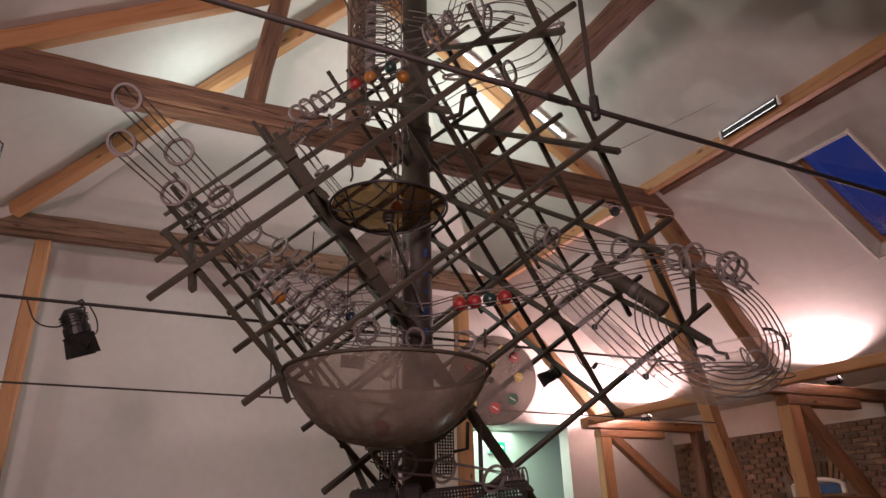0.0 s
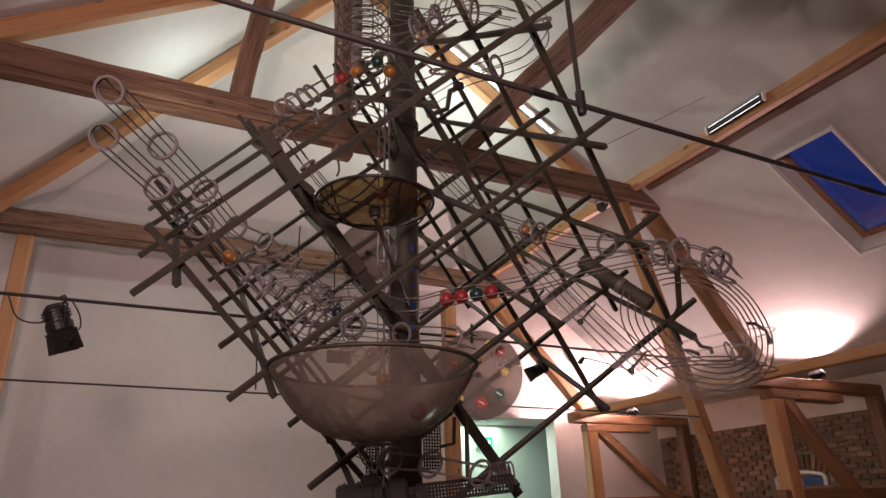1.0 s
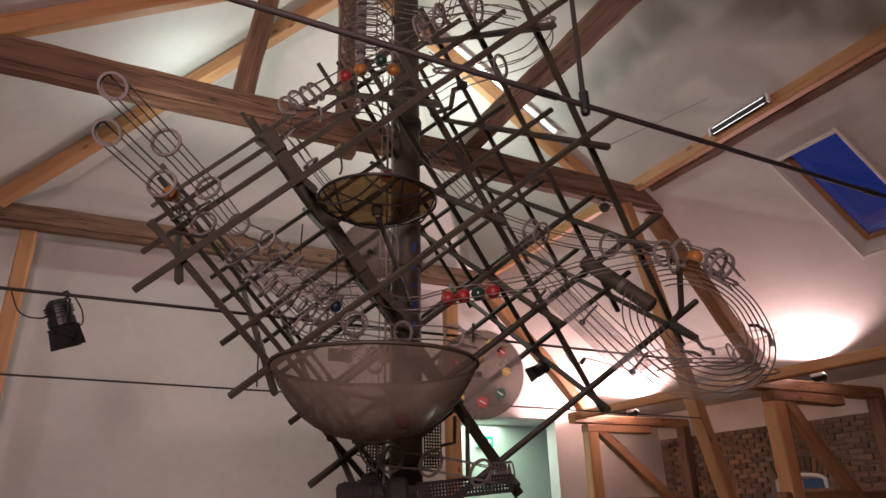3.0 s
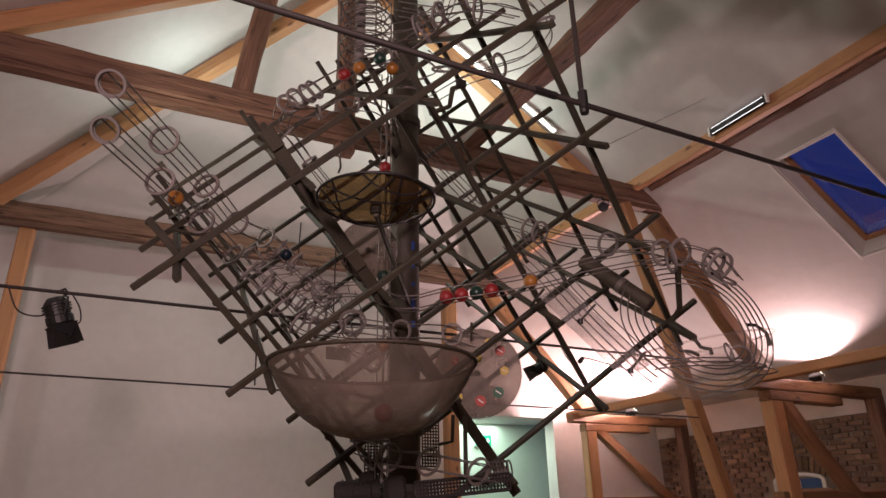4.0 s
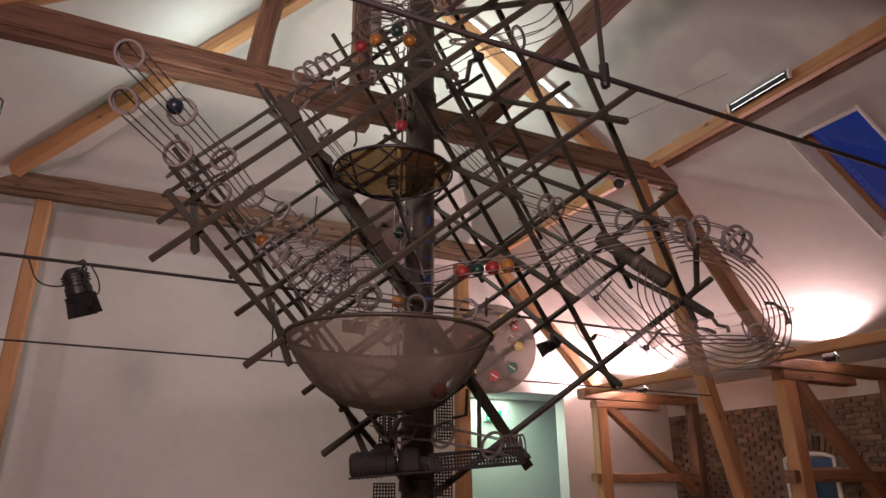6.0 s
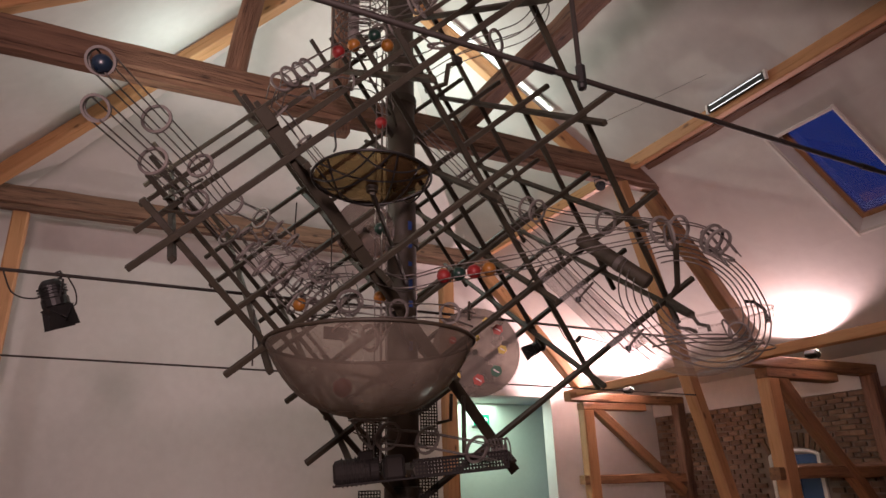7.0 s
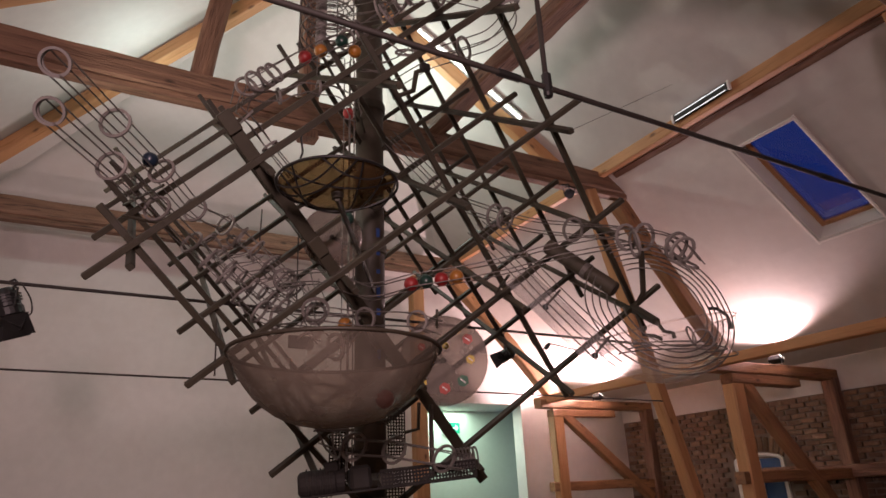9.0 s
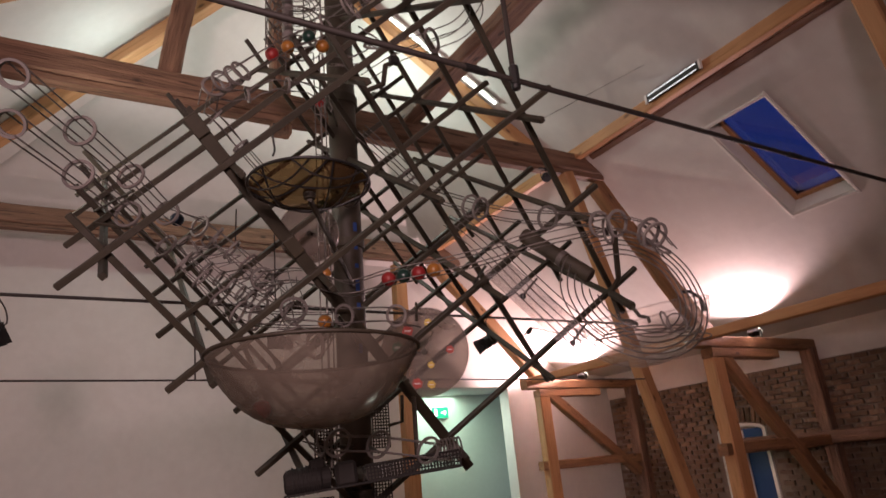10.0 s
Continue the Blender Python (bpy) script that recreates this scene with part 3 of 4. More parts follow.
# ---- brick side wall and its window ----
def brick_wall():
    wall = bpy.data.objects["wall_brick"]
    me = None
    WY0, WY1, WZ = 7.23, 8.27, 1.95
    random.seed(4)
    far = bmesh.new()
    count = 0
    for row in range(33):
        z = 0.045 + row * 0.0865
        y = 3.0 + (0.13 if row % 2 else 0.0)
        while y < 10.85:
            top = WZ + 0.1 * (1 - ((y - 7.75) / .5) ** 2)
            if WY0 - .14 < y < WY1 + .14 and z < top + .28:
                y += 0.262
                continue
            dx = random.uniform(-.008, .012)
            m = pose(XR - .012 - dx, y + random.uniform(-.012, .012), z + random.uniform(-.006, .006), random.uniform(-3, 3), 0, random.uniform(-3, 3)) @ Matrix.Diagonal((1, random.uniform(.78, 1.03), random.uniform(.8, 1.12), 1))
            if z > 1.75 and 5.3 < y and count < 296:
                if me is None:
                    o = part("brick", box((.05, .245, .073), Matrix(), .006), BRICKM, wall)
                    me = o.data
                else:
                    o = new("brick", me)
                    o.parent = wall
                o.matrix_basis = m
                count += 1
            else:
                hexa(far, m, (.05, .245, .073))
            y += 0.262
    tagged(part("brick_rest", far, BRICKM, wall), kind="stuff")
    for i in range(11):
        a = radians(-24 + 48 * i / 10)
        o = new("brick", me)
        o.parent = wall
        o.matrix_basis = pose(XR - .014, 7.75 + 1.25 * math.sin(a), WZ - 1.02 + 1.25 * math.cos(a), -math.degrees(a) + 90, 0, 0)
    wd = thing("window_2", "arched window with a white frame in the brick wall", "window", kind="structure", at=(XR - .02, 7.75, 1.0))
    for s in (-1, 1):
        part("window_frame", box((.05, .07, 1.86), Matrix.Translation((0, s * .46, 0)), .006), WHITEP, wd)
    part("window_frame", box((.05, .05, 1.86), Matrix.Translation((0, 0, -.02)), .006), WHITEP, wd)
    bm = bmesh.new()
    sweep(bm, [(0, .46 * math.sin(a), .90 + .10 * math.cos(a * 1.0)) for a in [radians(-90 + 15 * i) for i in range(13)]], .035, 6)
    part("head", bm, WHITEP, wd)
    # opaque sheet, with the blue of the dusk outside put into its colour
    part("pane", box((.01, .9, 1.86), Matrix.Translation((.018, 0, 0))), surface("dusk_pane", (0.02, 0.05, 0.14), (0.03, 0.07, 0.2), 1, 0.08), wd, "opaque window pane with blue dusk light put into its colour")


brick_wall()


# ---- the ball machine: tracks, dishes, lift ----
BALL_R = 0.046
RED = surface("red_ball", (0.21, 0.013, 0.014), (0.28, 0.020, 0.020), 9, 0.45, fine=40, relief=0.05, depth=0.001)
ORANGE = surface("orange_ball", (0.27, 0.11, 0.02), (0.34, 0.145, 0.028), 9, 0.3, fine=40, relief=0.05, depth=0.001)
GREEN = surface("dark_green_ball", (0.008, 0.030, 0.023), (0.014, 0.042, 0.032), 9, 0.3, fine=40, relief=0.05, depth=0.001)
BLUE = surface("dark_blue_ball", (0.008, 0.016, 0.030), (0.012, 0.024, 0.042), 9, 0.3, fine=40, relief=0.05, depth=0.001)
YELLOWP = surface("yellow_paint", (0.55, 0.40, 0.05), (0.62, 0.46, 0.08), 6, 0.5)
BLUEP = surface("blue_paint", (0.015, 0.04, 0.15), (0.02, 0.06, 0.22), 6, 0.5)


def frames(path):
    """Points, tangents, and a side and top direction that stay level."""
    out = []
    for i, p in enumerate(path):
        d = (path[min(i + 1, len(path) - 1)] - path[max(i - 1, 0)]).normalized()
        s = d.cross(Vector((0, 0, 1)))
        s = s.normalized() if s.length > 0.05 else Vector((1, 0, 0))
        out.append((p, d, s, s.cross(d).normalized()))
    return out


def hoop(r, section, m, n=22):
    bm = bmesh.new()
    w = section * 0.9
    pr = [(r - section, -w), (r + section, -w), (r + section, w), (r - section, w), (r - section, -w)]
    lathe(bm, pr, n, m)
    bmesh.ops.remove_doubles(bm, verts=bm.verts, dist=1e-5)
    return bm


def track(ctrl, label, rings=(), rails=4, r=0.062, wire=0.0042, ring_r=0.078, phase=45, wave=0.0, lean=0.0):
    """A ball track of steel rails that follow a smooth path, held by grey hoops at the given control points."""
    th = thing("ball_track", label, "ball track", "ball tracks")
    path = smooth_path(ctrl, 8)
    fr = frames(path)
    for k in range(rails):
        a = radians(phase + 360 * k / rails)
        pts = []
        for i, (p, d, s, u) in enumerate(fr):
            rr = r * (1 + wave * math.sin(i * 1.3 + k))
            pts.append(p + rr * (math.cos(a) * s + math.sin(a) * u))
        part("rail", rod(pts, wire, 6), WIRE, th, smooth=True)
    for i in rings:
        j = min(int(round(i * 8)), len(fr) - 1)
        p, d, s, u = fr[j]
        d = (d * (1 - lean) + Vector((.42, .84, .34)) * lean * (1 if d.y > -.2 else -1)).normalized()
        s = d.cross(Vector((0, 0, 1))).normalized()
        u = s.cross(d)
        m = Matrix((s, u, d)).transposed().to_4x4()
        m.translation = p
        part("hoop", hoop(ring_r, 0.0078, m), RING, th)
    return th


def mount(th, pts, r=0.010):
    part("bracket", rod(pts, r, 6), BAR, th)


# swing tracks that rise towards the hall
K1 = [(-0.175, 2.834, 3.396), (0.093, 3.481, 3.527), (0.381, 3.887, 3.494), (0.633, 4.202, 3.415), (0.890, 4.499, 3.466), (1.120, 4.509, 3.312), (1.319, 4.425, 3.090), (1.464, 4.379, 2.921)]
K2 = [(-0.172, 2.993, 3.245), (0.107, 3.560, 3.309), (0.384, 3.926, 3.263), (0.643, 4.263, 3.208), (0.882, 4.288, 3.017), (1.100, 4.207, 2.767), (1.299, 4.061, 2.695), (1.633, 3.892, 2.661)]
t1 = track(K1, "steel rail swing track with grey hoops, open end raised", (1, 2, 3, 4, 4.5, 5, 5.5, 6, 6.5), phase=22)
t2 = track(K2, "steel rail swing track with grey hoops beside its twin", (1, 2, 3, 3.5, 4, 4.5, 5, 5.5), phase=22)
mount(t1, [lat(-2, -.1, 1.0), Vector(K1[2]) + Vector((0.02, 0, -.09))])
mount(t2, [lat(-2, -.1, .6), Vector(K2[2]) + Vector((0.02, 0, -.09))])
for t_, k_ in ((t1, K1), (t2, K2)):
    d = ((Vector(k_[1]) - Vector(k_[0])).normalized() + Vector((-.15, 0, .55))).normalized()
    sd = d.cross(Vector((0, 0, 1))).normalized()
    for q, rr in ((0.0, .060), (.022, .056)):
        m = Matrix((sd, sd.cross(d), d)).transposed().to_4x4()
        m.translation = Vector(k_[0]) + d * q
        part("end_hoop", hoop(rr, .006, m), RING, t_, "grey hoop at the open end")
# zigzag cascade behind them
track([(0.796, 4.558, 3.362), (0.954, 4.545, 3.169), (1.115, 4.498, 3.036), (1.239, 4.444, 2.932), (1.383, 4.329, 2.808)], "steel cascade track with many hoops", (0, .5, 1, 1.5, 2, 2.5, 3, 3.5), phase=20, ring_r=.056)
zz = thing("zigzag_track", "zigzag steel wire cascade between the cube tubes", "ball track")
for k in range(7):
    p0 = Vector((0.845, 4.648, 3.388)).lerp(Vector((1.300, 4.481, 2.932)), k / 7)
    p1 = Vector((1.073, 4.595, 3.403)).lerp(Vector((1.487, 4.403, 2.995)), k / 7)
    q0 = Vector((0.845, 4.648, 3.388)).lerp(Vector((1.300, 4.481, 2.932)), (k + .6) / 7)
    part("rail", rod([p0, p0.lerp(p1, .5) + Vector((0, 0, .02)), p1], .0042, 6), WIRE, zz)
    part("rail", rod([p1, p1.lerp(q0, .5) + Vector((0, 0, -.02)), q0], .0042, 6), WIRE, zz)
    if k % 2 == 0:
        m = Matrix.Translation(p0.lerp(p1, .6)) @ pose(0, 0, 0, 70, 0, 30 * k)
        part("hoop", hoop(.05, .006, m), RING, zz)

# bundles over the bowl
t4 = track([(1.138, 4.058, 2.687), (1.338, 3.783, 2.668), (1.589, 3.693, 2.640), (1.935, 3.693, 2.663), (2.197, 3.787, 2.654)], "steel rails with hoops over the acrylic bowl", (1.0, 2.1, 3.3), phase=30, lean=.55, ring_r=.066)
track([(1.406, 4.147, 3.017), (1.319, 3.732, 2.679), (1.274, 3.685, 2.504), (1.420, 3.647, 2.438), (1.581, 3.768, 2.583)], "steel wire loop dropping to the acrylic bowl", (1.0, 2.0, 3), phase=0, wave=.1)
mount(t4, [Vector((1.589, 3.693, 2.640)), (MX, MY - .12, Vector((1.589, 3.693, 2.640)).z)])
mount(t4, [Vector((2.197, 3.787, 2.654)), Vector((2.235, 3.842, 2.796))])
plate = thing("plate", "small dark steel plate on the track", "plate")
part("sheet", box((.15, .02, .075), Matrix.Translation((1.227, 3.710, 2.465)), .003), BLACK, plate)
# queue track from the lift to the coil
K5 = [(1.293, 4.336, 3.052), (1.460, 3.974, 2.979), (1.621, 3.630, 2.800), (1.880, 3.540, 2.864), (2.135, 3.381, 2.897), (2.392, 3.187, 2.937), (2.650, 3.015, 3.007), (2.863, 2.804, 3.029), (2.941, 2.580, 2.997), (3.016, 2.388, 2.879), (3.050, 2.304, 2.725)]
t5 = track(K5, "long steel rail track with a queue of balls", (0, 7.6, 8.1, 9, 9.3), phase=45, r=.058, lean=.4)
mount(t5, [Vector(K5[5]) + Vector((0, 0, -.07)), Vector((2.569, 3.596, 2.887))])
mount(t5, [Vector(K5[8]) + Vector((0, 0, -.06)), Vector((3.141, 2.798, 2.726)), Vector((3.185, 2.926, 2.665))], .018)
K6 = [(1.899, 3.884, 4.117), (2.120, 3.839, 3.901), (2.364, 3.773, 3.653), (2.569, 3.592, 3.490), (2.765, 3.379, 3.350), (2.902, 3.106, 3.234), (2.962, 2.749, 3.081), (2.991, 2.608, 2.989)]
track(K6, "steel rail track running down to the coil", (1.5, 3.1, 3.4, 5), phase=45, r=.055, lean=.4)
K8 = [(2.402, 3.518, 3.344), (2.551, 3.386, 3.120), (2.700, 3.152, 2.739), (2.815, 2.883, 2.381), (2.862, 2.792, 2.273)]
lad = thing("ball_track", "flat ladder of parallel steel rails into the acrylic trough", "ball track", "ball tracks")
for k in range(5):
    off = Vector((0.035 * (k - 2), -0.01 * (k - 2), 0.032 * (k - 2)))
    part("rail", rod(smooth_path([Vector(p) + off for p in K8], 6), .0042, 6), WIRE, lad)
for p in (K8[2], K8[3]):
    part("clamp", rod([Vector(p) - Vector((.055, -.012, .055)), Vector(p) + Vector((.06, -.012, .06))], .008, 8), WIRE, lad)
    part("clamp_knob", lathe(bmesh.new(), [(0, -.02), (.018, -.015), (.018, .015), (0, .02)], 10, Matrix.Translation(Vector(p) - Vector((.055, -.012, .06)))), BLACK, lad)
tr = thing("trough", "pale clear acrylic trough under the ladder rails", "trough")
m, ln = axis_frame((2.762, 3.593, 3.035), (3.057, 3.145, 2.378))
part("sheet", box((ln, .22, .008), m @ pose(0, 0, 0, 55, 0, 0), .002), FROST, tr)
# dark drum
dr = thing("drum", "dark steel drum between the cube tubes", "drum")
m, ln = axis_frame((2.788, 3.251, 3.149), (3.019, 2.914, 2.764))
part("shell", lathe(bmesh.new(), [(0, -ln / 2), (.046, -ln / 2), (.052, -ln / 2 + .01), (.052, ln / 2 - .01), (.046, ln / 2), (0, ln / 2)], 24, m @ pose(0, 0, 0, 0, 90, 0)), MASTM, dr)
part("band", lathe(bmesh.new(), [(.051, -.02), (.056, -.018), (.056, .018), (.051, .02)], 24, m @ pose(.05, 0, 0, 0, 90, 0)), WIRE, dr)


# ---- the coil: rails spiralling in a clear bowl ----
def coil():
    c = Vector((2.971, 2.538, 2.477))
    th = thing("coil", "spiral of steel rails turning inside a clear acrylic bowl", "ball track", at=c)
    tilt = pose(0, 0, 0, 0, -9, 0)
    side, rise, front = Vector((.89, -.454, 0)), Vector((.12, .30, .945)).normalized(), Vector((-.42, -.82, -.38)).normalized()
    for k in range(6):
        rad = 0.425 - 0.036 * k
        pts = []
        for i in range(61):
            a = radians(112 - (332 - 8 * k) * i / 60)
            dip = 0.10 * max(0.0, -math.sin(a))
            pts.append(side * (rad * math.cos(a) - .02) + rise * ((rad * 1.03) * math.sin(a) + .12) + front * (.012 * k - .06 + .20 * i / 60 + dip))
        part("rail", rod(pts, .0042, 6), WIRE, th, smooth=True)
    for k in range(3):
        rad = 0.33 - 0.05 * k
        pts = [side * (rad * math.cos(a)) + front * (.05 + rad * .45 * math.sin(a)) + rise * (-.22 + .03 * k) for a in [radians(200 + 230 * i / 30) for i in range(31)]]
        part("rail", rod(pts, .0042, 6), WIRE, th, smooth=True)
    for at, rx, rz, rr, sec in (((.10, -.10, .40), 70, 15, .085, .007), ((-.15, -.02, .43), 82, 60, .075, .007), ((.09, -.14, .31), 40, 0, .085, .007), ((.0, -.25, -.17), 80, -30, .055, .004), ((-.09, -.25, -.16), 80, 20, .05, .004)):
        part("hoop", hoop(rr, sec, Matrix.Translation(at) @ pose(0, 0, 0, rx, 0, rz)), RING, th)
    part("clamp", rod([(.24, -.14, .05), (.31, -.14, .055), (.39, -.14, .02), (.405, -.14, -.03)], .010, 8), BLACK, th)
    part("clamp_knob", lathe(bmesh.new(), [(0, -.02), (.016, -.016), (.016, .016), (0, .02)], 10, pose(.405, -.14, -.04)), BLACK, th)
    bm = bmesh.new()
    prof = [(0.385 * math.sin(radians(q)), -0.30 * math.cos(radians(q))) for q in (1, 12, 24, 36, 48, 60, 72, 84, 90)]
    lathe(bm, prof, 48, tilt @ pose(0, 0, -.06))
    bowl = part("bowl", bm, PLEXI, th, "clear acrylic bowl", smooth=True)
    rim = [tilt @ Vector((.385 * math.cos(a), .385 * math.sin(a), -.06)) for a in [2 * math.pi * i / 48 for i in range(48)]]
    part("rim", rod(rim, .006, 6, True), PLEXI, bowl)
    part("arm", rod([Vector((3.185, 2.926, 2.665)) - c, Vector((3.099, 2.692, 2.509)) - c], .026, 6), BAR, th)
    part("arm", rod([Vector((3.192, 2.929, 2.636)) - c, Vector((3.089, 2.798, 2.452)) - c, Vector((3.023, 2.656, 2.409)) - c, Vector((3.011, 2.602, 2.377)) - c], .011, 6), BAR, th)
    part("arm", rod([Vector((3.099, 2.692, 2.509)) - c, Vector((3.055, 2.613, 2.429)) - c, Vector((3.014, 2.515, 2.394)) - c, Vector((3.021, 2.516, 2.363)) - c], .011, 6), BAR, th)


coil()


# ---- the acrylic bowl on the front ----
def big_bowl():
    c = Vector((1.223, 3.123, 2.283))
    th = thing("acrylic_bowl", "large cloudy acrylic bowl with a dark rolled rim", "bowl", at=c)
    R = 0.532
    bm = bmesh.new()
    prof = [(R * (.75 * q + .25 * math.sin(q * math.pi / 2)), -0.365 * (1 - q ** 2.5)) for q in (.01, .1, .2, .3, .4, .5, .6, .7, .8, .88, .95, 1)]
    lathe(bm, prof, 64)
    part("shell", bm, CLOUDY, th, smooth=True)
    part("rim", rod([(R * math.cos(a), R * math.sin(a), 0) for a in [2 * math.pi * i / 64 for i in range(64)]], .010, 8, True), MASTM, th, "dark rolled rim", smooth=True)
    for a in (60, 120):
        e = Vector((R * math.cos(radians(a)), R * math.sin(radians(a)), 0))
        part("bracket", rod([e, e + Vector((0.02, .16, .02)), Vector((MX, MY - .11, c.z + .03)) - c], .014, 6), BAR, th)
    return c


BOWL = big_bowl()


# ---- amber dish with a wire basket ----
def dish():
    c = Vector((1.187, 3.035, 3.181))
    th = thing("amber_dish", "shallow amber acrylic dish on a dark wire basket", "dish", at=c)
    R = 0.325
    bm = bmesh.new()
    lathe(bm, [(0.004, -.05), (.12, -.046), (.22, -.03), (.29, -.01), (R - .01, 0)], 48)
    part("shell", bm, SMOKED, th, smooth=True)
    part("rim", rod([(R * math.cos(a), R * math.sin(a), 0) for a in [2 * math.pi * i / 56 for i in range(56)]], .008, 8, True), BLACK, th, smooth=True)
    random.seed(11)
    for k in range(11):
        a = radians(k * 33 + random.uniform(-9, 9))
        b2 = a + radians(random.uniform(70, 150))
        p, q = Vector((R * math.cos(a), R * math.sin(a), 0)), Vector((R * math.cos(b2), R * math.sin(b2), 0))
        mid = (p + q) / 2 + Vector((0, 0, -.075))
        part("basket_wire", rod(smooth_path([p, p.lerp(mid, .5) + Vector((0, 0, -.02)), mid, q.lerp(mid, .5) + Vector((0, 0, -.02)), q], 4), .0055, 5), BLACK, th)
    part("hub", lathe(bmesh.new(), [(0, -.08), (.03, -.08), (.035, -.05), (.03, -.02), (0, -.02)], 16), BAR, th)
    part("arm", rod([(0, 0, -.08), Vector((MX, MY - .1, c.z - .05)) - c], .016, 6), BAR, th)


dish()


# ---- clear wheel with painted marks ----
def wheel(at, r, face, label, marks):
    th = thing("clear_wheel", label, "wheel")
    th.matrix_world = look(at, face)
    n = 48
    bm = bmesh.new()
    lathe(bm, [(0.001, .006), (r, .006), (r, -.006), (0.001, -.006)], n)
    part("disc", bm, DISCM, th)
    part("rim", rod([(r * math.cos(a), r * math.sin(a), 0) for a in [2 * math.pi * i / n for i in range(n)]], .007, 6, True), PLEXI, th)
    part("hub", lathe(bmesh.new(), [(0, .05), (.02, .05), (.02, -.02), (0, -.02)], 14), BAR, th)
    for x, y, s, mat in marks:
        bm = bmesh.new()
        lathe(bm, [(0.0005, -.0005), (s, -.0005), (s, -.003), (0.0005, -.003)], 6, pose(-x * r, y * r, -.008, 0, 0, 20))
        mk = part("mark", bm, mat, th)
        part("stripe", box((s * 1.1, s * .18, .0012), pose(-x * r, y * r, -.0117, 0, 0, 35)), WHITEP, mk)
    ax = thing("axle", "dark steel axle holding the clear disc to the mast", "axle", "axles")
    part("rod", rod([th.matrix_world @ Vector((0, 0, .05)), (MX, MY, at[2])], .014, 6), BAR, ax)
    return th


GREENP2 = surface("green_paint", (0.012, 0.085, 0.045), (0.02, 0.12, 0.06), 6, 0.5)
REDP = surface("red_paint", (0.33, 0.035, 0.025), (0.42, 0.055, 0.035), 6, 0.5)
WHEEL = wheel((2.44, 4.137, 2.51), .325, (-0.4, 0.6, 1.9), "clear acrylic disc wheel with red, green and yellow marks", [(.55, .47, .040, REDP), (.62, .02, .034, YELLOWP), (.45, -.45, .044, GREENP2), (.04, -.62, .044, REDP), (-.45, -.5, .03, YELLOWP), (.05, .32, .026, YELLOWP), (.30, .68, .03, YELLOWP), (-.5, .3, .03, REDP)])
wheel((1.753, 4.659, 3.567), .24, (0.6, 0, 2.2), "small clear acrylic disc beside the mast", [])


# ---- lift beside the mast ----
lift = thing("lift", "vertical wire ball lift along the mast", "lift")
L0, L1 = Vector((1.650, 4.067, 2.350)), Vector((1.587, 3.860, 4.357))
LX, LY = L0.x, L0.y
for dx, dy in ((-.035, 0), (.0, -.04), (.02, .03), (.045, -.01)):
    part("rail", rod([(LX + dx, LY + dy, 1.75), (LX + dx, LY + dy, 4.85)], .0045, 6), WIRE, lift)
for k in range(9):
    z = 1.9 + .34 * k
    part("carrier", rod([(LX - .045, LY - .03, z), (LX, LY - .055, z - .012), (LX + .05, LY - .03, z)], .005, 6), WIRE, lift)
for z in (2.2, 3.0, 3.9, 4.6):
    part("bracket", rod([(LX + .03, LY, z), (MX - .08, MY - .08, z)], .010, 6), BAR, lift)
lb = bpy.data.objects["mast"]
for k, h in enumerate((.12, .05, .09, .16, .06, .10, .13)):
    z = 2.63 + .17 * k
    part("paint_mark", box((.032, .004, h * .6), Matrix.Translation((.02, -.1235, z)) @ pose(0, 0, 0)), BLUEP, lb, "faded blue painted bar")
for z in (1.55, 3.52, 4.9):
    part("collar", lathe(bmesh.new(), [(.123, z - .04), (.142, z - .036), (.142, z + .036), (.123, z + .04)], 32), BAR, lb)


# ---- upper works ----
track([(0.806, 3.913, 4.078), (0.811, 3.748, 4.143), (0.922, 3.675, 4.211), (1.121, 3.620, 4.383), (1.334, 3.597, 4.570), (1.559, 3.609, 4.692)], "upper steel track with a ball queue", (1, 1.5, 2, 2.3, 4.5), phase=20, ring_r=.068, r=.058, lean=.45)
track([(0.800, 3.919, 4.071), (0.908, 3.939, 4.001), (1.046, 3.980, 3.874), (1.204, 3.933, 3.663)], "thin steel drop track to the amber dish", (0.6, 2), r=.035, ring_r=.055, phase=10)
track([(0.839, 3.859, 4.151), (1.051, 3.838, 4.196), (1.237, 3.783, 4.286), (1.544, 3.788, 4.301), (1.612, 3.843, 4.181)], "steel wire return loop under the queue", (1, 2.2), r=.045, ring_r=.05, phase=10, wave=.2)


